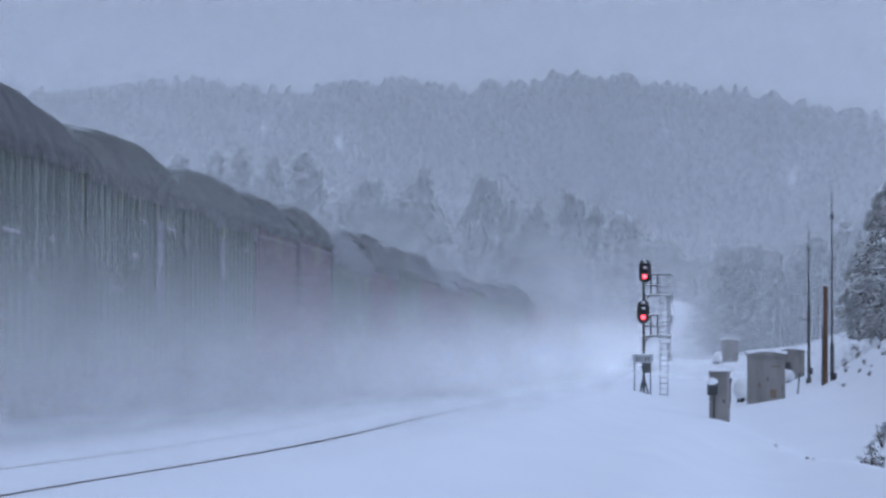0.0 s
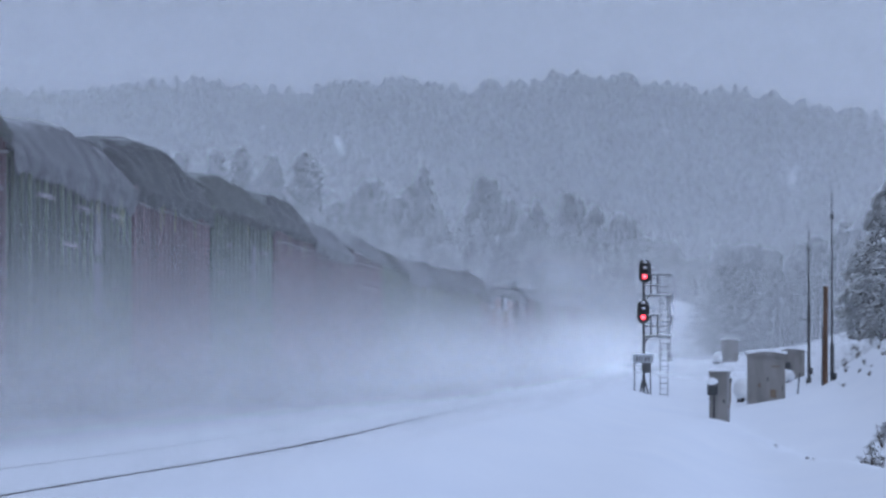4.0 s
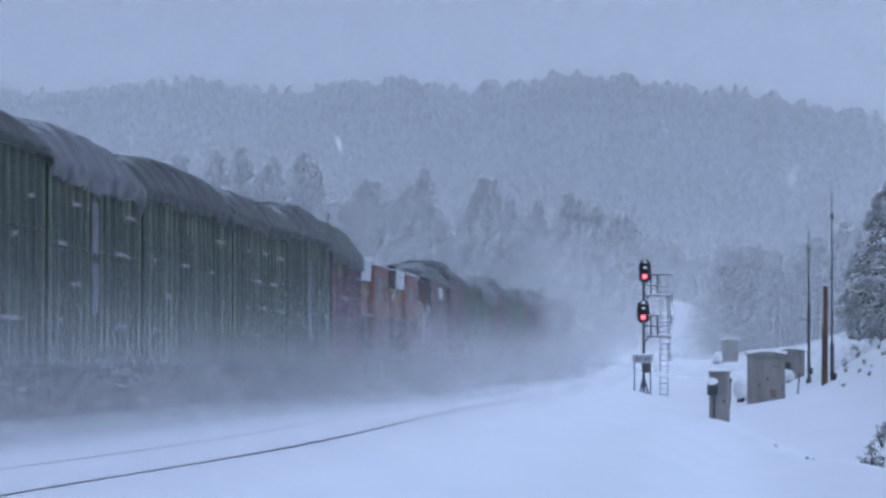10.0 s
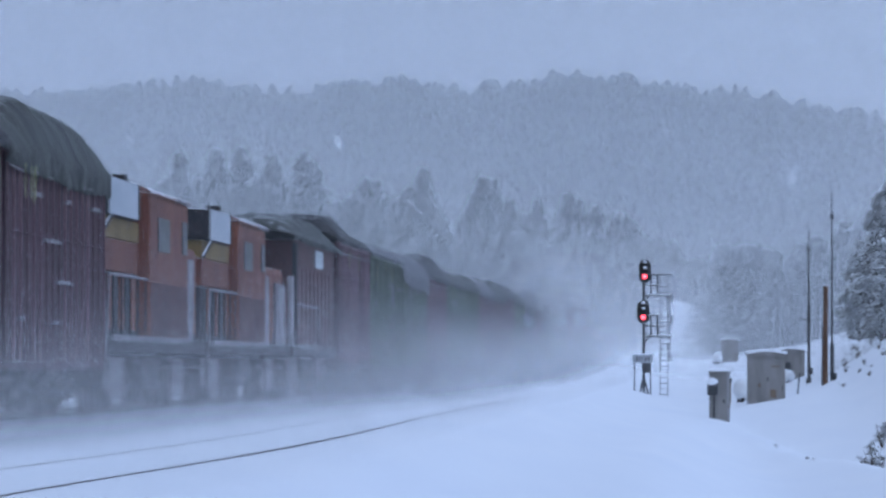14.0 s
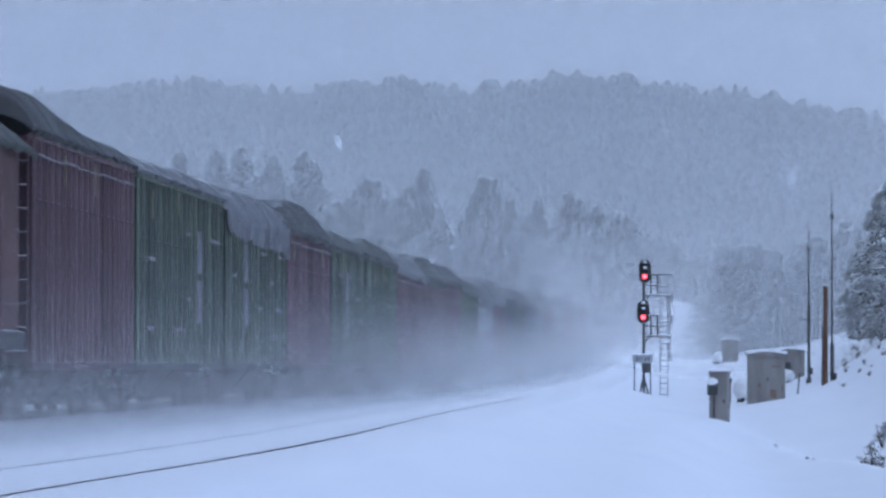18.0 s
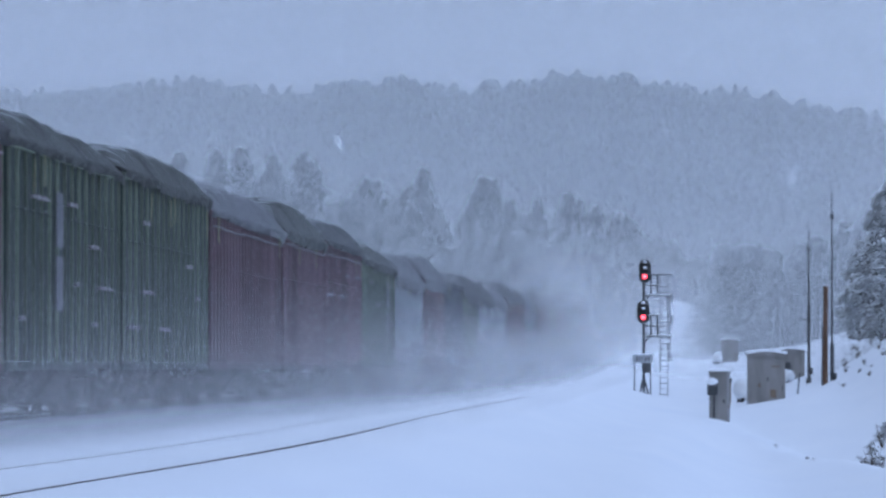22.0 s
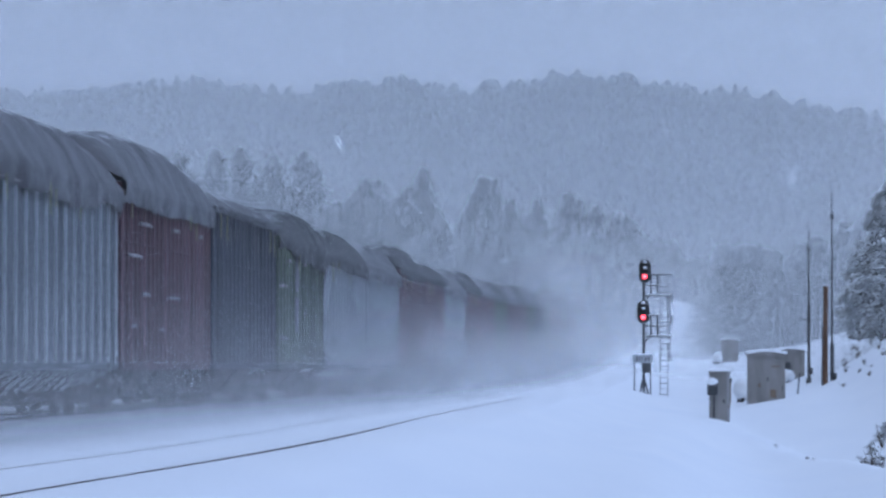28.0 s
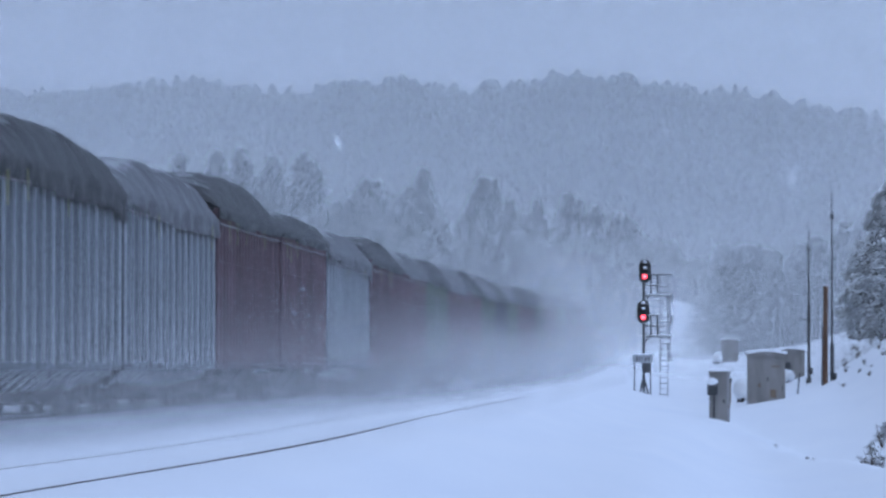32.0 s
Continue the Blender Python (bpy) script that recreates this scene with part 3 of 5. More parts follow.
def build_loco(length, hood, band, dark, label):
    """A cowled diesel: radiator end with a pale grille, walkway with handrail, full-height cab, snow-plastered nose at the rear."""
    loco = thing("locomotive", pose(0, 0, 0), label, "locomotive", "locomotives within the train")
    h = length / 2
    part("frame", boxed(-1.50, 1.50, -h + 0.2, h - 0.2, 1.22, 1.55, bevel=0.04), LOCO_DARK, loco)
    part("fuel_tank", boxed(-1.25, 1.25, -1.6, 1.6, 0.42, 1.20, bevel=0.12), LOCO_DARK, loco)
    cab0, cab1 = -h + 6.5, min(-h + 13.4, h - 3.4)
    part("lower_hood", boxed(-1.20, 1.20, -h + 0.6, cab0, 1.55, 2.90, bevel=0.05), LOCO_DARK, loco)
    part("hood_side", boxed(-1.24, 1.24, -h + 0.5, cab0 - 0.01, 2.90, 3.58, bevel=0.04), hood, loco)
    part("hood_band", boxed(-1.25, 1.25, -h + 0.5, cab0 - 0.02, 3.58, 4.02, bevel=0.03), band, loco)
    rad = part("radiator_section", boxed(-1.44, 1.44, -h + 0.3, -h + 5.4, 4.02, 4.78, bevel=0.08), LOCO_DARK, loco)
    place("radiator_grille", mesh_of("grille", boxed(1.445, 1.49, -h + 0.4, -h + 4.6, 4.02, 4.76, bevel=0.01), GREY_PANEL), rad)
    bm = bmesh.new()
    for i in range(4):
        tube(bm, (1.45, -h + 0.8 + i * 0.1, 4.0), (1.30, -h + 0.2 + i * 0.1, 3.6), 0.03, seg=5)
    part("brace", bm, LOCO_DARK, loco)
    for i in range(6):
        y = -h + 0.9 + i * 0.92
        place("hood_door", mesh_of("hood_door", boxed(1.205, 1.235, y, y + 0.62, 1.70, 2.85, bevel=0.008), hood if i % 2 else dark), loco)
    part("exhaust_stack", tubed((0.9, -h + 6.1, 4.5), (0.9, -h + 6.1, 5.05), 0.17, seg=10), LOCO_DARK, loco)
    cab = part("cab", boxed(-1.48, 1.48, cab0, cab1, 1.55, 4.72, bevel=0.14), hood, loco)
    bm = bmesh.new()
    n = 12
    for y in (cab0 - 0.1, cab1 + 0.25):
        for i in range(n + 1):
            a = math.pi * i / n
            bm.verts.new((-1.54 * math.cos(a), y, 4.66 + 0.30 * math.sin(a)))
    bm.verts.ensure_lookup_table()
    for i in range(n):
        bm.faces.new([bm.verts[k] for k in (i, i + 1, n + 2 + i, n + 1 + i)])
    bmesh.ops.solidify(bm, geom=bm.faces[:], thickness=0.05)
    place("cab_roof", mesh_of("cab_roof", bm, hood), cab)
    w = place("side_window", mesh_of("side_window", boxed(1.475, 1.50, cab0 + 1.4, cab0 + 3.4, 3.45, 4.20, bevel=0.01), UNLIT), cab)
    place("side_window", mesh_of("side_window", boxed(1.475, 1.50, cab1 - 1.2, cab1 - 0.3, 3.50, 4.25, bevel=0.01), UNLIT), cab)
    place("lower_panel", mesh_of("lower_panel", boxed(1.476, 1.495, cab0 + 0.2, cab1 - 0.2, 1.6, 2.75, bevel=0.01), LOCO_MAROON), cab)
    place("eave_snow", mesh_of("eave_snow", tubed((1.50, cab1 - 2.2, 4.70), (1.50, cab1 + 0.25, 4.66), 0.05, seg=6), RIME), cab)
    nose = part("nose", boxed(-1.30, 1.30, cab1, h - 0.5, 1.55, 3.75, bevel=0.20), hood, loco)
    place("plastered_snow", mesh_of("plastered_snow", boxed(1.26, 1.38, cab1 + 0.2, min(cab1 + 2.0, h - 0.7), 1.5, 3.45, bevel=0.05), RIME), nose)
    if h - cab1 > 4.5:
        place("plastered_snow", mesh_of("plastered_snow", boxed(1.26, 1.40, h - 3.2, h - 0.6, 1.45, 3.3, bevel=0.06), RIME), nose)
    part("snow_fringe", boxed(1.44, 1.53, -h + 0.8, cab1, 1.44, 1.58, bevel=0.02), RIME, loco)
    bm = bmesh.new()
    tube(bm, (1.48, -h + 0.3, 2.80), (1.48, cab0 - 0.3, 2.80), 0.03, seg=6)
    tube(bm, (1.48, -h + 0.3, 2.80), (1.48, -h + 0.1, 2.0), 0.03, seg=6)
    tube(bm, (1.48, -h + 0.1, 2.0), (1.48, -h - 0.05, 1.0), 0.03, seg=6)
    part("handrail", bm, RIME, loco)
    if "stanchion" not in CACHE:
        CACHE["stanchion"] = mesh_of("stanchion", tubed((1.48, 0, 1.5), (1.48, 0, 2.80), 0.020, seg=6), LOCO_DARK)
        bm = bmesh.new()
        for y in (-0.2, 0.2):
            tube(bm, (1.46, y, 0.45), (1.46, y, 1.55), 0.025, seg=6)
        for z in (0.5, 0.8, 1.1, 1.4):
            tube(bm, (1.46, -0.2, z), (1.46, 0.2, z), 0.03, seg=6)
        CACHE["steps"] = mesh_of("boarding_steps", bm, RIME)
    for y in np.arange(-h + 0.9, cab0 - 0.2, 1.25):
        place("stanchion", CACHE["stanchion"], loco, pose(0, y, 0))
    for y in (-h + 0.3, h - 0.6):
        place("boarding_steps", CACHE["steps"], loco, pose(0, y, 0))
    for e in (-1, 1):
        part("coupler", boxed(-0.15, 0.15, min(e * (h - 0.2), e * (h + 0.3)), max(e * (h - 0.2), e * (h + 0.3)), 0.72, 1.0, bevel=0.03), STEEL, loco)
        b = part("bogie", boxed(-1.15, 1.15, e * (h - 3.4) - 2.2, e * (h - 3.4) + 2.2, 0.50, 0.92, bevel=0.08), STEEL, loco)
        place("plastered_snow", mesh_of("plastered_snow", boxed(1.12, 1.24, e * (h - 3.4) - 1.1, e * (h - 3.4) + 0.9, 0.25, 1.15, bevel=0.06), RIME), b)
        for a in (-1.7, 0, 1.7):
            place("wheelset", wheelset(), b, pose(0, e * (h - 3.4) + a, 0))
    return loco


def build_dark_loco(length):
    """The third unit: a dark maroon body under an arched slack cover, with one pale side panel."""
    loco = thing("locomotive", pose(0, 0, 0), "dark maroon locomotive with a pale panel under an arched cover", "locomotive", "locomotives within the train")
    h = length / 2
    part("frame", boxed(-1.50, 1.50, -h + 0.2, h - 0.2, 1.22, 1.55, bevel=0.04), LOCO_DARK, loco)
    part("fuel_tank", boxed(-1.25, 1.25, -1.6, 1.6, 0.42, 1.20, bevel=0.12), LOCO_DARK, loco)
    body = part("body", boxed(-1.42, 1.42, -h + 1.6, h - 0.3, 1.55, 4.72, bevel=0.05), LOCO_MAROON, loco)
    place("side_panel", mesh_of("side_panel", boxed(1.42, 1.45, 0.4, 3.0, 4.0, 4.55, bevel=0.008), GREY_PANEL), body)
    for i in range(9):
        y = -h + 2.2 + i * (length - 3.2) / 9
        place("body_rib", mesh_of("body_rib", boxed(1.42, 1.455, y, y + 0.10, 1.6, 3.9, bevel=0.01), MAROON_RIB), body)
    part("end_post", boxed(1.36, 1.50, -h + 1.2, -h + 1.4, 1.5, 4.60, bevel=0.02), LOCO_DARK, loco)
    part("end_post", boxed(1.30, 1.46, -h + 0.3, -h + 0.9, 1.5, 3.6, bevel=0.05), RIME, loco)
    place("cover", tarp_mesh(length + 0.6, 4.70, TARP_GREEN, 31, 0.40, 0.12, (0.52, 0.30)), loco)
    bm = bmesh.new()
    tube(bm, (1.48, -h + 1.4, 2.75), (1.48, h - 6.5, 2.75), 0.03, seg=6)
    tube(bm, (1.48, h - 6.5, 2.75), (1.48, h - 6.3, 2.0), 0.025, seg=6)
    tube(bm, (1.48, h - 6.3, 2.0), (1.48, h - 5.9, 0.9), 0.025, seg=6)
    part("handrail", bm, RIME, loco)
    part("snow_fringe", boxed(1.44, 1.53, -h + 1.2, h - 5.8, 1.44, 1.58, bevel=0.02), RIME, loco)
    for e in (-1, 1):
        part("coupler", boxed(-0.15, 0.15, min(e * (h - 0.2), e * (h + 0.3)), max(e * (h - 0.2), e * (h + 0.3)), 0.72, 1.0, bevel=0.03), STEEL, loco)
        b = part("bogie", boxed(-1.15, 1.15, e * (h - 3.2) - 2.2, e * (h - 3.2) + 2.2, 0.50, 0.92, bevel=0.08), STEEL, loco)
        place("plastered_snow", mesh_of("plastered_snow", boxed(1.12, 1.24, e * (h - 3.2) - 1.1, e * (h - 3.2) + 0.9, 0.25, 1.2, bevel=0.06), RIME), b)
        for a in (-1.7, 0, 1.7):
            place("wheelset", wheelset(), b, pose(0, e * (h - 3.2) + a, 0))
    return loco


# cars from the head of the train backwards: colour, end of the car along the train (m), wall height, cover
TRAIN_HEAD = -463.0
CARS = [
    ("g", -447, 4.5, "d", .7, .5, .5), ("m", -431, 4.5, "o", .8, .5, .5), ("g", -415, 4.6, "d", .8, .4, .4), ("g", -399, 4.6, "y", .6, .5, .5),
    ("g", -383, 4.6, "d", .7, .6, .5), ("g", -367.5, 4.7, "d", .75, .6, .55), ("g", -352, 4.6, "o", .7, .7, .5), ("g", -336.5, 4.6, "o", .6, .8, .5),
    ("m", -324.5, 4.6, "d", .55, .4, .5), ("m", -312.7, 4.7, "o", .6, .4, .5), ("g", -297, 4.4, "y", .6, .9, .4), ("m", -283, 4.5, "d", .9, .7, .6),
    ("g", -268, 4.6, "o", .7, .4, .6), ("m", -255.4, 4.6, "d", .8, .3, .4), ("m", -241, 4.5, "y", .5, .6, .4), ("m", -227, 4.7, "y", .4, .3, .4),
    ("g", -213, 4.6, "o", .3, .2, .3), ("g", -200, 4.5, "y", .5, .8, .5), ("g", -182.6, 4.5, "d", .6, .5, .6), ("g", -168.5, 4.6, "o", .4, .7, .5),
    ("g", -154, 4.6, "d", .8, .3, .5), ("m", -141.5, 4.5, "o", .7, .9, .5), ("A", -124), ("A", -103), ("C", -87.4),
    ("m", -73.6, 4.85, "d", .48, .12, .4), ("g", -57, 4.8, "y", .10, .10, .4), ("g", -41, 4.6, "y", .45, 1.3, .6), ("m", -26.4, 4.7, "d", .7, .4, .4),
    ("g", -12, 4.6, "o", .3, .25, .5), ("g", 3.4, 4.7, "o", .40, .4, .5), ("m", 21.4, 4.5, "y", .5, .4, .7), ("m", 35, 4.6, "o", .7, .6, .4),
    ("m", 50, 4.7, "d", .45, .3, .5), ("g", 66.5, 4.5, "o", .3, .5, .4), ("w", 83.3, 4.3, "y", .7, 1.0, .5), ("m", 99.5, 4.5, "y", .8, .9, .8),
    ("b", 115.3, 4.6, "y", .05, .15, .3), ("g", 130.2, 4.4, "d", .62, 1.25, .35), ("w", 147.5, 4.3, "d", .6, .9, .4), ("w", 164.2, 4.3, "y", .6, .9, .5),
    ("m", 180, 4.6, "d", .7, .6, .4), ("m", 195, 4.6, "d", .3, .5, .5), ("w", 212.7, 4.4, "y", .5, .8, .4), ("m", 229, 4.6, "d", .6, .5, .5),
]
FAR_MIX = [("m", "y"), ("g", "d"), ("m", "y"), ("m", "d"), ("g", "y"), ("b", "o"), ("g", "y"), ("m", "d"), ("m", "d"), ("g", "o"),
           ("m", "y"), ("m", "d"), ("g", "d"), ("w", "y"), ("m", "o"), ("g", "d"), ("m", "y"), ("m", "d"), ("g", "y")]
for _i, (_c, _t) in enumerate(FAR_MIX):
    CARS.append((_c, 229 + (_i + 1) * 16.1, 4.6, _t, .5 + .07 * (_i % 5), .5 + .1 * (_i % 3), .35 + .08 * (_i % 4)))

# where along the car the cover is heaped, if not a little behind its middle
HEAP_AT = {-73.6: 0.12, -154: 0.75, 99.5: 0.46, 130.2: 0.80}
ROLLING = []


def build_train():
    start = TRAIN_HEAD
    for i, row in enumerate(CARS):
        end = row[1]
        length = end - start
        if row[0] == "A":
            car = build_loco(length - 0.5, ORANGE, YELLOW, LOCO_DARK, "weathered orange and black diesel locomotive caked in snow")
        elif row[0] == "C":
            car = build_dark_loco(length - 0.5)
        else:
            colour, _, wall, kind, crown, drape, b1 = row
            car = build_car(colour, length - 0.55, wall + 0.2, (kind, crown * 0.90, drape * 0.55, HEAP_AT.get(end, 0.58 + 0.07 * math.sin(i * 2.1)), 0.24 + 0.25 * b1), i + 3)
        ROLLING.append((car, (start + end) / 2))
        start = end


# ---- airborne snow ----
DRIFTS = []
BANK = []
DRIFT_SPEED = 15.0


def veils(dens, most=0.125):
    """How many thin veils, and how dense each, to cover as much as one of density dens."""
    n = max(1, math.ceil(math.log(1 - dens) / math.log(1 - most)))
    return n, 1 - (1 - dens) ** (1 / n)


def drift_piece(o, centre, length, height, mat, label):
    me = raw_mesh("snow_cloud", [(0, -length / 2, -0.3), (0, length / 2, -0.3), (0, length / 2, height), (0, -length / 2, height)], [(0, 1, 2, 3)], mat)
    ob = tagged(new("snow_cloud", me), label, "blowing snow", "snow clouds along the train", "stuff")
    DRIFTS.append((ob, o, centre))


def build_air():
    n = 0
    # whirled up by the train, thick along its first half, thinner behind the locomotives
    layers = ((17.5, 16, 0.42, 1.5, 11.0, (0.030, 0.06), 0.16), (11.0, 8.0, 0.17, 0.3, 5.0, (0.06, 0.14), 0.40),
              (9.4, 7.0, 0.32, 0.2, 2.6, (0.045, 0.14), 0.66), (7.8, 5.0, 0.40, 0.1, 1.9, (0.05, 0.18), 0.85), (3.4, 2.4, 0.36, -0.1, 1.0, (0.05, 0.25), 0.30))
    for layer, (o, h, dens, z0, z1, size, rest) in enumerate(layers):
        c = -440.0 + layer * 29
        while c < 640:
            thick = 1.0 - (1 - rest) * smooth(-215, -125, c)
            low = 1.0 - 0.35 * smooth(-215, -125, c)
            count, each = veils(dens * thick)
            for k in range(count):
                mat = powder(f"powder_{n}", each, z0, z1 * low, (-92, 92, 52), size=size, floor=0.5, patch=(0.32, 0.68), seed=n * 3.7 + k * 0.9, foot=(-0.1, 0.35) if o < 10 else None, up_lit=True)
                drift_piece(o + 0.17 * k, c + 7.0 * k, 184, h, mat, "fine powder snow whirled up beside the moving train")
            c += 132
            n += 1

    # thick bank that travels with the first cars: veils one behind another across the line
    for i in range(48):
        mat = powder(f"bank_{i}", 0.13, 0.2, 5.0, (-4.6, 4.6, 2.6), size=(0.18, 0.16), floor=0.55, seed=i * 5.3, x_axis=True, foot=(-0.1, 0.7), up_lit=True)
        me = raw_mesh("snow_cloud", [(-4.6, 0, -0.3), (4.6, 0, -0.3), (4.6, 0, 10.5), (-4.6, 0, 10.5)], [(0, 1, 2, 3)], mat)
        BANK.append((tagged(new("snow_cloud", me), "dense powder cloud rolling along with the train", "blowing snow", "snow clouds along the train", "stuff"), 6.6, -480 + i * 12.5))

    # flat see-through sheets imitate standing haze along the line, and before the woods and the ridge
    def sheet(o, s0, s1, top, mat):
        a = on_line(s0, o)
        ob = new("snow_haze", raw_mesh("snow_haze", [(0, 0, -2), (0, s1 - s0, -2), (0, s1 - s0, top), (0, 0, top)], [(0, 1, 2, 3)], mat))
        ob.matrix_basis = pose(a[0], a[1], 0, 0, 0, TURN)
        tagged(ob, "flat see-through sheet imitating snow haze over the line", "snow haze", kind="stuff")

    rise = (225, 0.0125)

    def line_haze(name, o, dens, z_lo, z_hi, top, near_far, size, floor, seed, gap):
        count, each = veils(dens)
        for k in range(count):
            sheet(o - gap * k, 30, 720, top, powder(f"{name}_{k}", each, z_lo, z_hi, (0, 690, 20), near_far, size, floor=floor, seed=seed + 1.7 * k, climb=rise, up_lit=True))

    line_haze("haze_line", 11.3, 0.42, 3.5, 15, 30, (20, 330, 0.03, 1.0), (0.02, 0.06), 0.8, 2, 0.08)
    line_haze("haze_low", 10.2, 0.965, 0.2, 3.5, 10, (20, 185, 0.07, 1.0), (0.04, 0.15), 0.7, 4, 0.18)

    def curtain(d, x0, x1, bottom, top, dens, z_lo, z_hi, soft_end, size, floor, seed, label, gap, up_lit=False):
        count, each = veils(dens, 0.125 if up_lit else 0.21)
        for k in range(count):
            mat = powder("haze_curtain", each, z_lo, z_hi, (x0, x1, soft_end), None, size, floor=floor, seed=seed + 2.3 * k, x_axis=True, up_lit=up_lit)
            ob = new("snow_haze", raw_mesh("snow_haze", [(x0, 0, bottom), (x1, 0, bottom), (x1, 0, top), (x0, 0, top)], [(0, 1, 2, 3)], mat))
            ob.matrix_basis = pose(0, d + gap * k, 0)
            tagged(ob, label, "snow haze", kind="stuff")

    curtain(436, -110, 110, -6, 90, 0.50, 10, 75, 30, (0.012, 0.03), 0.75, 5, "flat see-through sheet imitating snow haze before the woods", 5)
    curtain(330, 10, 74, -4, 45, 0.15, 4, 34, 16, (0.03, 0.06), 0.7, 6, "flat see-through sheet imitating snow haze before the far signal", 3)
    curtain(300, 3, 23, -4, 24, 0.60, 2, 13, 8, (0.05, 0.08), 0.6, 12, "flat bright sheet imitating powder over the line beyond the signal", 4, True)
    # this sheet is added to lighten the dark pines behind it
    curtain(212, 18, 39, -3, 26, 0.30, 4, 22, 6, (0.05, 0.08), 0.7, 8, "flat see-through sheet added to pale the roadside pines", 2)
    curtain(820, -190, 190, -6, 300, 0.49, 110, 360, 30, (0.004, 0.008), 0.85, 9, "flat see-through sheet imitating snow haze before the far ridge", 12)


# ---- trees ----
def crown_mesh(seed, h, r, clumps, size, mat, low=0.04, spikes=9):
    """Many small tufts of needles on rising whorls, uneven in outline, with gaps."""
    rng = random.Random(seed)
    verts, faces = [], []
    for c in range(clumps):
        f = low + (1 - low) * rng.random() ** 0.9
        lean = noise.noise((f * 5, seed, 0)) * 0.35
        env = r * (1.15 * (1 - f) ** 0.62 * smooth(-0.15, 0.30, f) + 0.05) * (0.85 + 0.5 * noise.noise((f * 9 + seed, rng.random(), 1)))
        a = rng.random() * math.tau
        whorl = 0.66 + 0.34 * math.sin(f * h * 2.6 + 2 * math.sin(a * 2 + seed))
        q = env * whorl * (0.35 + 0.65 * rng.random() ** 0.5)
        x, y, z = q * math.cos(a) + lean, q * math.sin(a), f * h - 0.16 * q + 0.05 * h * noise.noise((a, f * 4, seed))
        k = size * rng.uniform(0.6, 1.3)
        for s in range(spikes):
            b, e = rng.random() * math.tau, rng.uniform(-0.35, 0.75)
            dx, dy, dz = math.cos(b) * math.cos(e), math.sin(b) * math.cos(e), math.sin(e)
            w = k * rng.uniform(0.18, 0.32)
            i = len(verts)
            verts += [(x - dy * w, y + dx * w, z), (x + dy * w, y - dx * w, z + 0.1 * k), (x + dx * k, y + dy * k, z + dz * k * 0.7)]
            faces.append((i, i + 1, i + 2))
        i = len(verts)
        t = k * 0.62
        verts += [(x + t * math.cos(b + g), y + t * math.sin(b + g), z + 0.10 * k) for g in (0, 1.57, 3.14, 4.71)] + [(x, y, z + 0.42 * k)]
        faces += [(i, i + 1, i + 4), (i + 1, i + 2, i + 4), (i + 2, i + 3, i + 4), (i + 3, i, i + 4)]
    return raw_mesh("crown", verts, faces, mat)


def trunk_mesh(seed, h, r):
    rng = random.Random(seed)
    bm = bmesh.new()
    p = Vector((0, 0, -0.3))
    for i in range(5):
        q = Vector((rng.uniform(-1, 1) * 0.02 * h * i / 5, rng.uniform(-1, 1) * 0.02 * h * i / 5, h * 0.93 * (i + 1) / 5))
        tube(bm, p, q, r * (1 - i * 0.19), r * (1 - (i + 1) * 0.19), 7)
        p = q
    for i in range(16):
        z = h * (0.15 + 0.75 * i / 16)
        a = rng.random() * math.tau
        l = h * 0.20 * (1.1 - i / 16)
        tube(bm, (0, 0, z), (l * math.cos(a), l * math.sin(a), z - 0.05 * l), 0.045 * r / 0.15, 0.01, 5)
    return mesh_of("trunk", bm, BARK)


# openings in the ridge forest where snow shows: bearing, elevation, half width, half height
CLEARINGS = ((27.5, 58.5, 1.6, 1.0), (35, 56, 0.7, 1.5), (48, 57, 1.2, 1.3), (-2.5, 52, 0.7, 1.4), (52, 48, 1.4, 1.2), (40, 50, 1.2, 0.8))


def tree_template(seed, h, r, clumps, size, label):
    t = thing("pine_tree", pose(0, -300, 0), label, "tree")
    place("trunk", trunk_mesh(seed, h, h * 0.018), t)
    place("crown", crown_mesh(seed, h, r, clumps, size, NEAR_NEEDLES if size < 0.45 else NEEDLES), t)
    return t


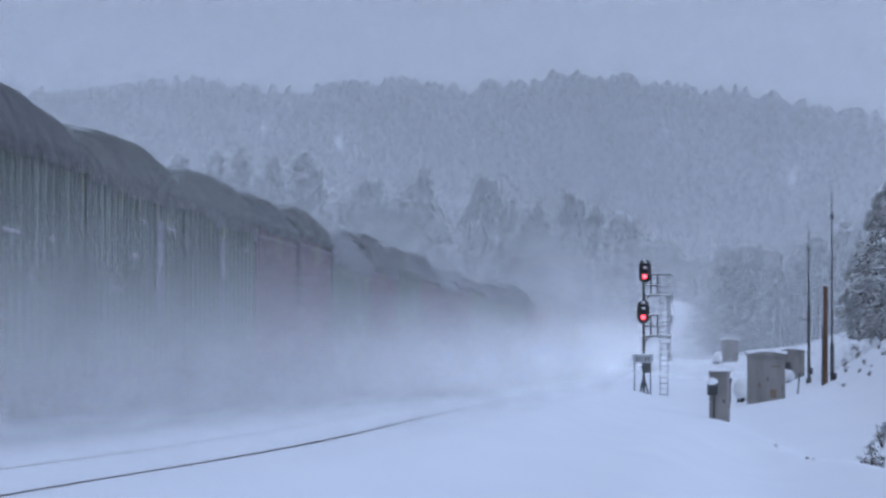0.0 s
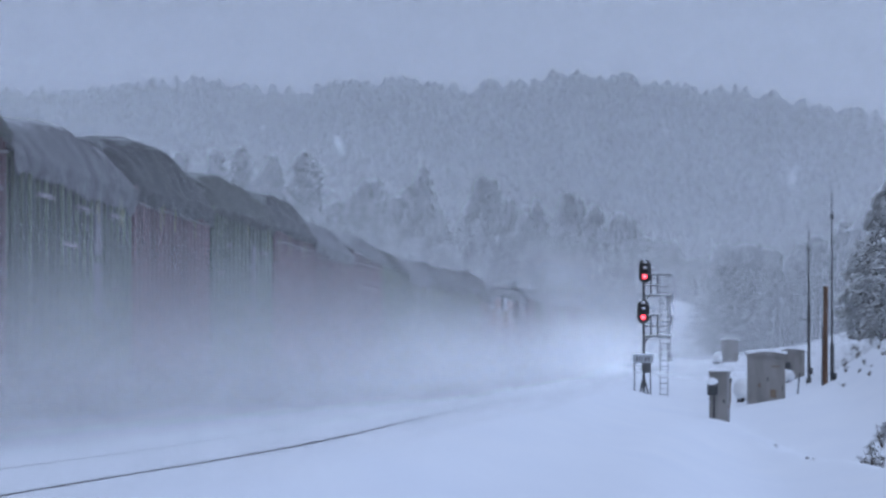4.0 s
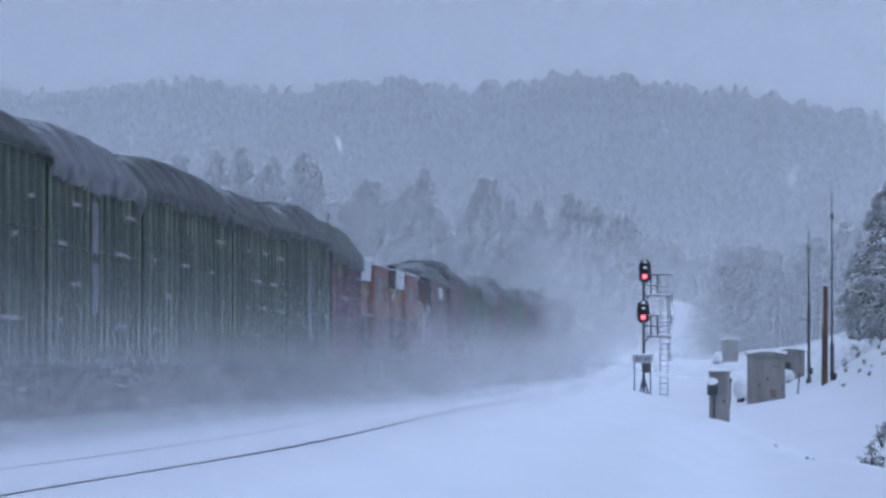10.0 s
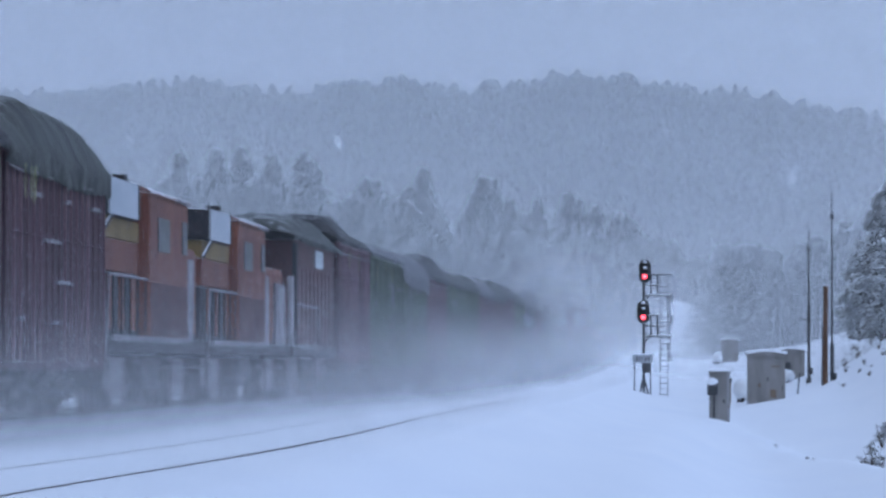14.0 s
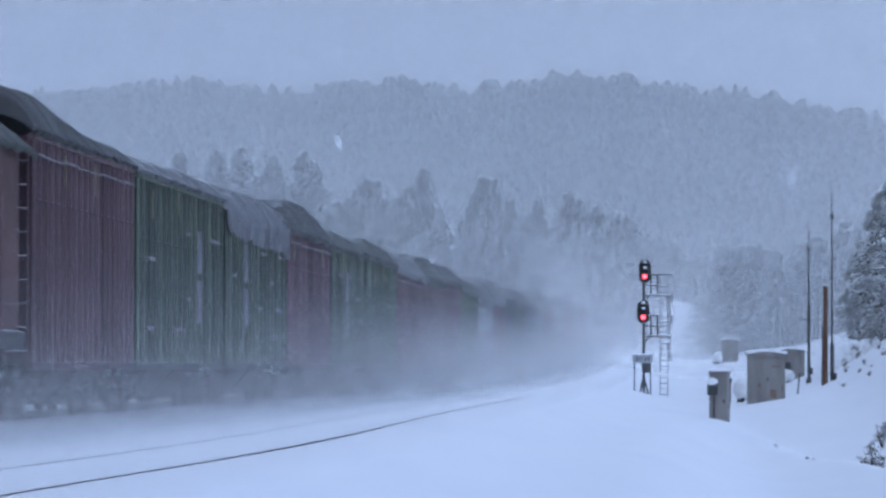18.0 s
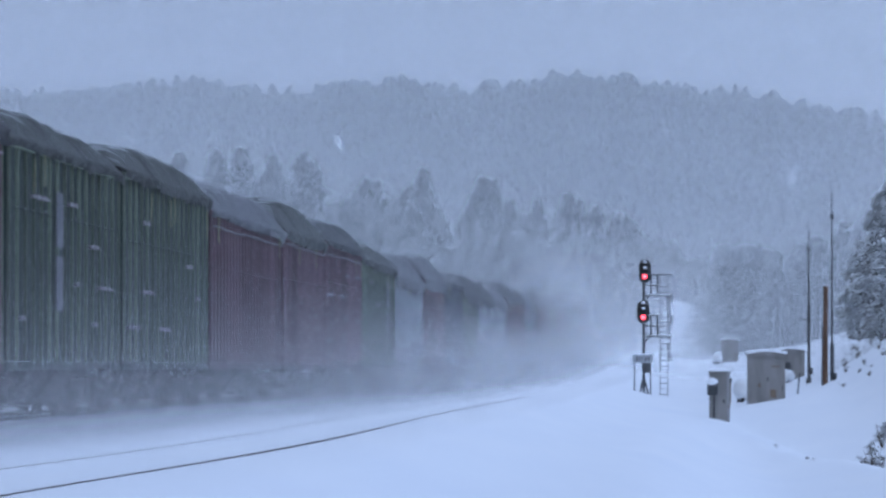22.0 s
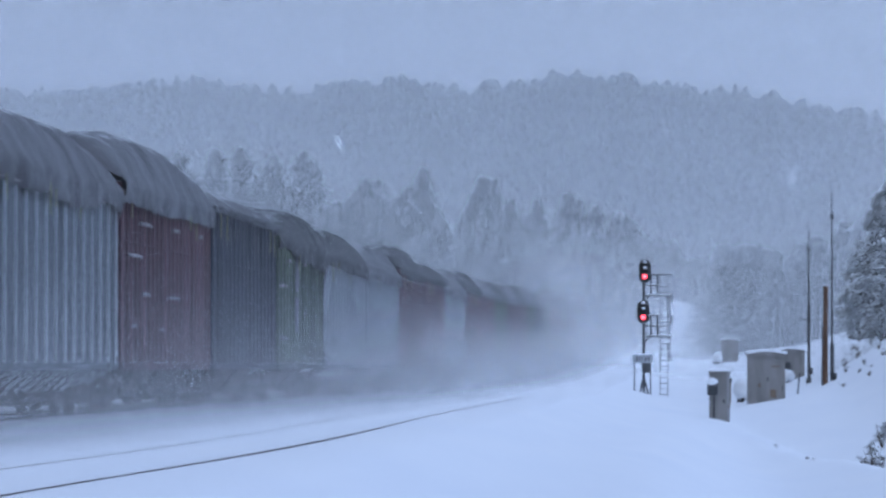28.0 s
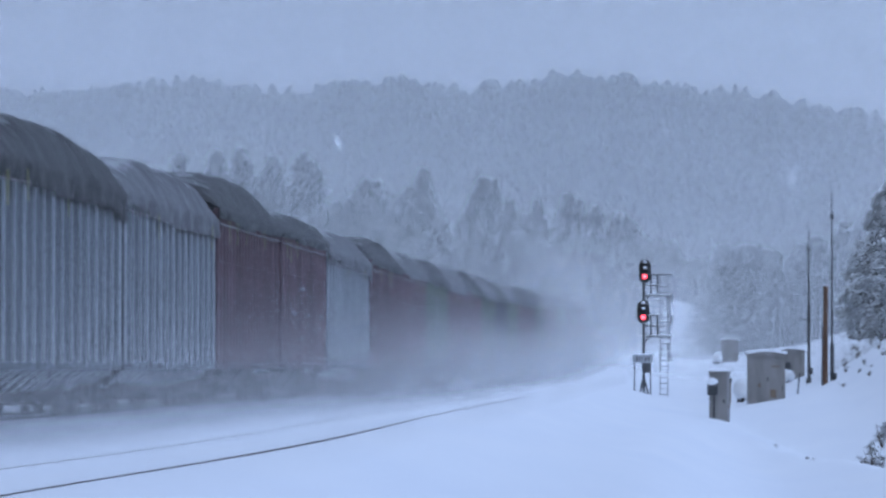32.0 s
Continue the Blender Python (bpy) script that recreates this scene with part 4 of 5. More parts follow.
def build_trees():
    rng = random.Random(11)
    # woods on the rise beyond the train
    mids = [tree_template(20 + i, 11, 3.9 + 0.5 * (i % 3), 1000, 0.50, "snow-laden ponderosa pine standing on the wooded slope") for i in range(6)]
    used = set()

    def put(src, x, y, k, turn, group):
        m = pose(x, y, ground_z(x, y) - 0.1, 0, 0, turn)
        if src.name in used:
            ob = copy_thing(src, m)
        else:
            used.add(src.name)
            ob, ob.matrix_basis = src, m
        ob.scale = (k, k, k)
        ob["group"] = group

    # the outline of the woods: bearing and elevation of the treetops, in thousandths
    top_b = (-80, -66, -55, -49, -42, -34, -27, -20, -12, -4.5, 2, 9.5, 15, 23, 30, 37, 43, 48, 51, 54)
    top_e = (49, 51.5, 52.5, 52.5, 50.5, 51.5, 46, 45.5, 44.5, 47.5, 38.5, 46, 43.5, 40, 41.5, 38.5, 37, 33.5, 29, 26)

    def crest(b, d, drop):
        """Scale of a tree at bearing b and distance d whose top stands drop thousandths under the outline."""
        x, y = spot(b, d)
        return (EYE_Z + d * (float(np.interp(b, top_b, top_e)) - drop) / 1000 - ground_z(x, y)) / 11.0

    leaders = [(-64, 700), (-55, 690), (-49, 700), (-41.5, 715), (-34, 690), (-31.5, 700), (-19, 690), (-16, 690), (-4.6, 640), (9.8, 650), (12, 670),
               (23, 640), (30.5, 600), (33, 610), (37, 600), (43, 600), (46, 590)]
    for b, d in leaders:
        put(rng.choice(mids), *spot(b, d), min(1.9, max(0.5, crest(b, d, 0.0))), rng.uniform(0, 360), "pines on the slope")
    for i in range(300):
        b = -80 + 131 * i / 300 + rng.uniform(-1.5, 1.5)
        d = rng.choice((rng.uniform(600, 760), rng.uniform(470, 640)))
        k = crest(b, d, 2.0 + 13 * rng.random())
        if k < 0.25:
            continue
        put(rng.choice(mids), *spot(b, d), min(k, rng.uniform(0.8, 1.25)), rng.uniform(0, 360), "pines on the slope")
    for i in range(16):
        put(rng.choice(mids), *spot(47 + 1.3 * i, rng.uniform(720, 790)), rng.uniform(0.7, 1.0), rng.uniform(0, 360), "pines on the slope")
    for i in range(66):
        b = 66 + 42 * i / 66 + rng.uniform(-2, 2)
        d = rng.uniform(455, 540)
        put(rng.choice(mids), *spot(b, d), rng.uniform(0.75, 1.15), rng.uniform(0, 360), "pines behind the cabins")
    near = [tree_template(40 + i, 8.5, 3.0, 1500, 0.36, "snow-laden pine drooping over the cutting beside the line") for i in range(2)]
    for b, d, k in ((106.5, 225, 0.95), (110, 240, 1.12), (104, 262, 0.80), (114, 215, 1.0), (101, 300, 0.85)):
        put(rng.choice(near), *spot(b, d), k, rng.uniform(0, 360), "pines beside the cutting")
    # the forest on the ridge
    verts, faces = [], []
    for i in range(6000):
        b = rng.uniform(-128, 128)
        d = 2050 - 1150 * rng.random() ** 1.6
        ridge = i < 480
        if ridge:
            d = rng.uniform(1850, 2050)
        x, y = spot(b, d)
        z = ground_z(x, y)
        el = (z - EYE_Z) / d * 1000
        if not ridge and (noise.noise((b * 0.22, d * 0.007, 4.0)) > 0.46 or any(abs(b - cb) < cw and abs(el - ce) < ch for cb, ce, cw, ch in CLEARINGS)):
            continue
        h = rng.uniform(7, 12) * (1.25 if noise.noise((b * 0.12, 3.0, d * 0.002)) > 0.15 else 1)
        if ridge:
            crest_e = float(np.interp(b, RIDGE_B, RIDGE_E)) - 0.3 - 4.2 * rng.random() + 1.5 * noise.noise((b * 0.42, 2.0, 5.0))
            h = min(24.0, EYE_Z + d * crest_e / 1000 - z)
        else:
            h = min(h, EYE_Z + d * (float(np.interp(b, RIDGE_B, RIDGE_E)) - 3.0) / 1000 - z)
        if h < 4:
            continue
        r = h * (rng.uniform(0.20, 0.30) if ridge else rng.uniform(0.20, 0.30))
        for j in range(24):
            f = 0.08 + 0.92 * j / 24
            a = rng.random() * math.tau
            q = r * (1 - f ** 1.6) ** 0.8 * rng.uniform(0.3, 1.0) + 0.2
            k = r * rng.uniform(0.45, 0.75)
            c = Vector((x + q * math.cos(a), y + q * math.sin(a), z + f * h))
            n = len(verts)
            e = rng.random() * math.tau
            verts += [c + Vector((k * math.cos(e), k * math.sin(e), rng.uniform(-0.3, 0.2) * k)), c + Vector((k * math.cos(e + 2.1), k * math.sin(e + 2.1), -0.2 * k)),
                      c + Vector((k * math.cos(e + 4.2), k * math.sin(e + 4.2), -0.2 * k)), c + Vector((0, 0, 1.0 * k))]
            faces += [(n, n + 1, n + 3), (n + 1, n + 2, n + 3), (n + 2, n, n + 3)]
    tagged(new("ridge_forest", raw_mesh("ridge_forest", verts, faces, FAR_NEEDLES)), "snow-dusted conifer forest covering the far ridge", "forest", kind="stuff")


# ---- signals ----
def build_signal(x, y, z, turn, lit):
    """A two-head colour-light mast signal with platforms, railings and a ladder."""
    sig = thing("railway_signal", pose(x, y, z, 0, 0, turn),
                "tall steel mast signal with two lit red heads" if lit else "tall steel mast signal facing away along the line", "railway signal", "signals along the line")
    part("foundation", boxed(-0.26, 0.26, -0.26, 0.26, -0.2, 0.18, bevel=0.03), SIGNAL_GREY, sig)
    bm = bmesh.new()
    for a in (-0.2, 0.2):
        tube(bm, (a, 0, 0.15), (a * 0.35, 0, 0.75), 0.04, seg=6)
    part("pedestal", bm, SIGNAL_GREY, sig)
    part("mast", tubed((0, 0, 0.1), (0, 0, 6.4), 0.075, 0.065, 10), SIGNAL_GREY, sig)
    part("junction_box", boxed(-0.10, 0.34, -0.22, -0.02, 1.15, 1.75, bevel=0.03), SIGNAL_GREY, sig)
    for hz, dx in ((6.28, 0.05), (4.22, -0.03)):
        bm = bmesh.new()
        n = 28
        ring = []
        for i in range(n):
            a = math.tau * i / n
            ring.append((dx + 0.31 * math.cos(a), hz + 0.31 * math.sin(a) + (0.27 if math.sin(a) > 0 else -0.27)))
        f = [bm.verts.new((px, -0.20, pz)) for px, pz in ring]
        b = [bm.verts.new((px, -0.12, pz)) for px, pz in ring]
        bm.faces.new(f)
        bm.faces.new(b[::-1])
        for i in range(n):
            bm.faces.new((f[i], b[i], b[(i + 1) % n], f[(i + 1) % n]))
        head = part("signal_head", bm, SIGNAL_BLACK, sig)
        place("housing", mesh_of("housing", boxed(dx - 0.18, dx + 0.18, -0.12, 0.12, hz - 0.46, hz + 0.46, bevel=0.05), SIGNAL_BLACK), head)
        for k, lz in enumerate((hz + 0.30, hz + 0.02, hz - 0.27)):
            bm = bmesh.new()
            segs = 12
            pts = []
            for i in range(segs + 1):
                a = math.pi * (-0.08 + 1.16 * i / segs)
                pts.append((dx + 0.125 * math.cos(a), lz + 0.125 * math.sin(a)))
            o1 = [bm.verts.new((px, -0.20, pz)) for px, pz in pts]
            o2 = [bm.verts.new((px, -0.46, pz + 0.02)) for px, pz in pts]
            for i in range(segs):
                bm.faces.new((o1[i], o1[i + 1], o2[i + 1], o2[i]))
            bmesh.ops.solidify(bm, geom=bm.faces[:], thickness=0.012)
            place("hood", mesh_of("hood", bm, SIGNAL_BLACK), head)
            on = lit and k == 2
            place("lens", mesh_of("lens", tubed((dx, -0.215, lz), (dx, -0.19, lz), 0.135 if on else 0.10, seg=18), LIT if on else UNLIT), head)
            if on:
                place("lamp_core", mesh_of("lamp_core", tubed((dx, -0.225, lz), (dx, -0.20, lz), 0.06, seg=14), CORE), head)
            if k < 2:
                place("snow_cap", mesh_of("snow_cap", lump(bmesh.new(), (dx, -0.33, lz + 0.13), (0.11, 0.13, 0.09 if k else 0.12), k + hz), SNOW), head)
        fz = hz - 1.22
        plat = part("platform", boxed(0.05, 1.36, -0.30, 0.30, fz - 0.05, fz, bevel=0.008), SIGNAL_GREY, sig)
        place("snow_layer", mesh_of("snow_layer", boxed(0.20, 1.34, -0.28, 0.28, fz + 0.002, fz + 0.05, bevel=0.02), SNOW), plat)
        place("bracket", mesh_of("bracket", tube(bmesh.new(), (0.03, 0, fz - 0.30), (0.30, 0, fz - 0.04), 0.04, seg=6), SIGNAL_GREY), plat)
        wide = 1.36 if hz > 5 else 0.70
        for rx in (0.36, 0.70):
            for ry in (-0.28, 0.28):
                place("railing_post", mesh_of("railing_post", tubed((rx, ry, fz), (rx, ry, fz + 1.04), 0.034, seg=6), SIGNAL_GREY), plat)
        for rz, w in ((fz + 1.04, wide), (fz + 0.52, 0.70)):
            for ry in (-0.28, 0.28):
                place("railing", mesh_of("railing", tubed((0.05, ry, rz), (w, ry, rz), 0.034, seg=6), SIGNAL_GREY), plat)
    lad = part("ladder", tube(tubed((0.84, 0.34, -0.1), (0.84, 0.34, 6.1), 0.018, seg=6), (1.24, 0.34, -0.1), (1.24, 0.34, 6.1), 0.018, seg=6), SIGNAL_GREY, sig)
    rung = mesh_of("rung", tubed((0.84, 0.34, 0), (1.24, 0.34, 0), 0.020, seg=6), SIGNAL_GREY)
    for i in range(21):
        place("rung", rung, lad, pose(0, 0, 0.05 + i * 0.287))
    return sig


def build_sign(x, y, z):
    sign = thing("trackside_sign", pose(x, y, z), "low white station board on two steel posts", "sign")
    for px in (-0.42, 0.40):
        part("post", tubed((px, 0, -0.2), (px * 0.94, 0, 1.95), 0.035, seg=6), SIGNAL_GREY, sign)
    board = part("board", boxed(-0.52, 0.50, -0.06, -0.035, 1.72, 2.12, bevel=0.005), GREY_PANEL, sign)
    for i, w in enumerate((0.13, 0.09, 0.05, 0.12, 0.11)):
        x0 = -0.36 + i * 0.15
        place("letter_bar", mesh_of("letter_bar", boxed(x0, x0 + w, -0.066, -0.060, 1.83, 2.02), PLATE), board)
    part("snow_cap", lump(bmesh.new(), (0, -0.05, 2.12), (0.50, 0.07, 0.06), 4), SNOW, sign)


# ---- cabins, tanks, cabinet, poles ----
def build_cabin(x, y, z, turn, w, dep, h, label, detail):
    c = thing("equipment_cabin", pose(x, y, z, 0, 0, turn), label, "equipment cabin", "equipment cabins by the line")
    wall = part("wall", boxed(-w / 2, w / 2, -dep / 2, dep / 2, -0.3, h - 0.10, bevel=0.015), CABIN, c)
    bm = bmesh.new()
    n = 10
    for y0 in (-dep / 2 - 0.10, dep / 2 + 0.10):
        for i in range(n + 1):
            u = -1 + 2 * i / n
            bm.verts.new((u * (w / 2 + 0.06), y0, h - 0.10 + 0.12 * (1 - u * u)))
        for i in range(n + 1):
            u = -1 + 2 * i / n
            bm.verts.new((u * (w / 2 + 0.06), y0, h - 0.17))
    bm.verts.ensure_lookup_table()
    k = 2 * (n + 1)
    for i in range(n):
        bm.faces.new([bm.verts[j] for j in (i, i + 1, k + i + 1, k + i)])
        bm.faces.new([bm.verts[j] for j in (n + 1 + i, k + n + 1 + i, k + n + 2 + i, n + 2 + i)])
        for q in (0, k):
            bm.faces.new([bm.verts[q + j] for j in (i, n + 1 + i, n + 2 + i, i + 1)])
    for i in (0, n):
        bm.faces.new([bm.verts[j] for j in (i, k + i, k + n + 1 + i, n + 1 + i)])
    bmesh.ops.recalc_face_normals(bm, faces=bm.faces[:])
    roof = part("roof", bm, CABIN, c)
    bm = bmesh.new()
    for i in range(9):
        u = -0.92 + 1.84 * i / 8
        lump(bm, (u * (w / 2), 0, h - 0.06 + 0.10 * (1 - u * u)), (w * 0.14, dep / 2 + 0.10, 0.13), i * 1.3, 2, 0.18)
    place("snow_cap", mesh_of("snow_cap", bm, SNOW, True), roof)
    f = -dep / 2
    door = part("door", boxed(-w * 0.06, w * 0.44, f - 0.035, f - 0.004, 0.05, h - 0.32, bevel=0.008), CABIN, c)
    place("handle", mesh_of("handle", boxed(w * 0.02, w * 0.05, f - 0.07, f - 0.036, h * 0.42, h * 0.50), CABIN_DARK), door)
    place("hinge", mesh_of("hinge", boxed(w * 0.42, w * 0.45, f - 0.05, f - 0.036, h * 0.25, h * 0.33), CABIN_DARK), door)
    if detail:
        place("vent", mesh_of("vent", boxed(w * 0.10, w * 0.26, f - 0.05, f - 0.036, h * 0.10, h * 0.26, bevel=0.005), RUST), door)
        place("plate", mesh_of("plate", boxed(w * 0.15, w * 0.36, f - 0.042, f - 0.036, h * 0.70, h * 0.73), RUST), door)
        part("drip_rail", boxed(-w * 0.20, w * 0.46, f - 0.05, f - 0.002, h - 0.30, h - 0.26), CABIN, c)
        part("corner_post", boxed(-w / 2 - 0.01, -w / 2 + 0.05, f - 0.012, f + 0.03, -0.2, h - 0.18), CABIN, c)
        part("corner_post", boxed(w / 2 - 0.05, w / 2 + 0.01, f - 0.012, f + 0.03, -0.2, h - 0.18), CABIN, c)
        part("stain_streak", boxed(-w * 0.22, -w * 0.16, f - 0.003, f - 0.001, h * 0.30, h * 0.38), RUST, c)
    return c


def build_tank(x, y, z, turn, r, length, gauge):
    t = thing("propane_tank", pose(x, y, z, 0, 0, turn), "white rounded propane tank half sunk in snow", "gas tank", "propane tanks by the cabins")
    bm = bmesh.new()
    bmesh.ops.create_uvsphere(bm, u_segments=24, v_segments=16, radius=r)
    for v in bm.verts:
        v.co.x += (length / 2 - r) * (1 if v.co.x > 0 else -1 if v.co.x < 0 else 0)
        v.co.z += r
    part("shell", bm, TANK, t, soft=True)
    part("leg", boxed(-length * 0.3, -length * 0.2, -r * 0.5, r * 0.5, -0.2, r * 0.5), SIGNAL_GREY, t)
    part("leg", boxed(length * 0.2, length * 0.3, -r * 0.5, r * 0.5, -0.2, r * 0.5), SIGNAL_GREY, t)
    part("snow_cap", lump(bmesh.new(), (0, 0, 2 * r - 0.06), (length * 0.36, r * 0.6, 0.12), 3), SNOW, t)
    if gauge:
        part("valve_dome", tubed((0, 0, 2 * r - 0.05), (0, 0, 2 * r + 0.45), 0.20, 0.16, 12), CABIN_DARK, t)
        part("regulator", boxed(0.12, 0.52, -0.10, 0.10, r * 1.1, 2 * r + 0.10, bevel=0.05), CABIN_DARK, t)


def build_cabinet(x, y, z):
    c = thing("trackside_cabinet", pose(x, y, z, 0, 0, -14), "weathered grey metal cabinet with a dark meter box", "cabinet")
    part("body", boxed(-0.30, 0.38, -0.30, 0.30, -0.25, 1.86, bevel=0.02), CABIN, c)
    door = part("door", boxed(-0.26, 0.34, -0.325, -0.303, 0.08, 1.76, bevel=0.008), CABIN, c)
    place("handle", mesh_of("handle", boxed(0.24, 0.29, -0.36, -0.326, 0.7, 0.86), CABIN_DARK), door)
    part("side_lug", boxed(0.38, 0.43, -0.10, 0.10, 0.55, 0.66), RUST, c)
    part("side_lug", boxed(-0.36, -0.30, -0.10, 0.10, 0.50, 0.58), RUST, c)
    part("roof", boxed(-0.34, 0.42, -0.35, 0.35, 1.84, 1.90, bevel=0.01), CABIN, c)
    part("snow_cap", lump(lump(bmesh.new(), (-0.06, 0, 1.90), (0.30, 0.36, 0.12), 1), (0.20, 0, 1.90), (0.26, 0.34, 0.10), 6), SNOW, c)
    meter = part("meter_box", boxed(-0.33, 0.04, -0.56, -0.34, 1.00, 1.46, bevel=0.02), CABIN_DARK, c)
    place("snow_cap", mesh_of("snow_cap", lump(bmesh.new(), (-0.145, -0.46, 1.45), (0.20, 0.16, 0.24), 9), SNOW), meter)
    part("conduit", tubed((-0.10, -0.42, -0.2), (-0.10, -0.42, 1.02), 0.03, seg=8), CABIN_DARK, c)


def build_post(x, y, z, h, r, lean, label, box_top=False):
    p = thing("marker_post", pose(x, y, z, 0, lean, 0), label, "post", "posts by the cabins")
    part("shaft", tubed((0, 0, -0.25), (0, 0, h), r, r * 0.9, 8), RUST if box_top else CABIN_DARK, p)
    if box_top:
        part("cap_box", boxed(-0.12, 0.10, -0.08, 0.08, h - 0.12, h + 0.06, bevel=0.02), CABIN_DARK, p)


def build_mast(x, y, z, h, low, r):
    p = thing("radio_mast", pose(x, y, z), "slender grey radio mast on a thicker pipe", "radio mast", "masts by the cabins")
    part("base_pipe", tubed((0, 0, -0.3), (0, 0, low), r, r, 10), SIGNAL_GREY, p)
    part("collar", tubed((0, 0, -0.05), (0, 0, 0.25), r * 1.8, r * 1.6, 10), SIGNAL_GREY, p)
    part("whip", tubed((0, 0, low), (0, 0, h), r * 0.55, r * 0.28, 8), SIGNAL_GREY, p)
    part("antenna_clamp", boxed(-0.08, 0.08, -0.06, 0.06, h * 0.86, h * 0.88, bevel=0.01), CABIN_DARK, p)
    part("antenna_rod", tubed((-0.02, 0, h * 0.87), (-0.02, 0, h * 1.0 + 0.4), 0.012, seg=6), CABIN_DARK, p)
    part("cable_box", boxed(0.04, 0.20, -0.12, 0.0, 0.45, 0.80, bevel=0.02), CABIN_DARK, p)


def build_pole(x, y, z, h):
    p = thing("wooden_pole", pose(x, y, z, 0, 0.4, 0), "short brown creosoted wooden pole", "pole")
    part("shaft", tubed((0, 0, -0.4), (0, 0, h), 0.13, 0.11, 12), WOOD, p)
    part("snow_cap", lump(bmesh.new(), (0, 0, h), (0.11, 0.11, 0.06), 2), SNOW, p)
    part("conduit", tubed((-0.16, -0.05, -0.3), (-0.16, -0.05, h * 0.62), 0.03, seg=6), SIGNAL_GREY, p)
    part("bracket", boxed(-0.20, -0.08, -0.08, 0.0, h * 0.45, h * 0.47), CABIN_DARK, p)


def build_bush(x, y, h, seed, name="dry_bush"):
    z = ground_z(x, y)
    b = thing(name, pose(x, y, z - 0.05), "bare dark brush poking out of the snow", "bush", "brush on the bank")
    rng = random.Random(seed)
    for i in range(7):
        bm = bmesh.new()
        a = rng.random() * math.tau
        t = h * rng.uniform(0.5, 1.0)
        q = Vector((math.cos(a) * t * 0.4, math.sin(a) * t * 0.4, t))
        tube(bm, (0, 0, 0), q * 0.6, 0.022, 0.014, 5)
        tube(bm, q * 0.6, q + Vector((rng.uniform(-.1, .1), rng.uniform(-.1, .1), 0)), 0.014, 0.004, 5)
        part("stem", bm, BARK, b)
    tagged(place("twig_mass", crown_mesh(seed, h, h * 0.42, 120, h * 0.12, BUSH, 0.25, 7), b), kind="stuff")


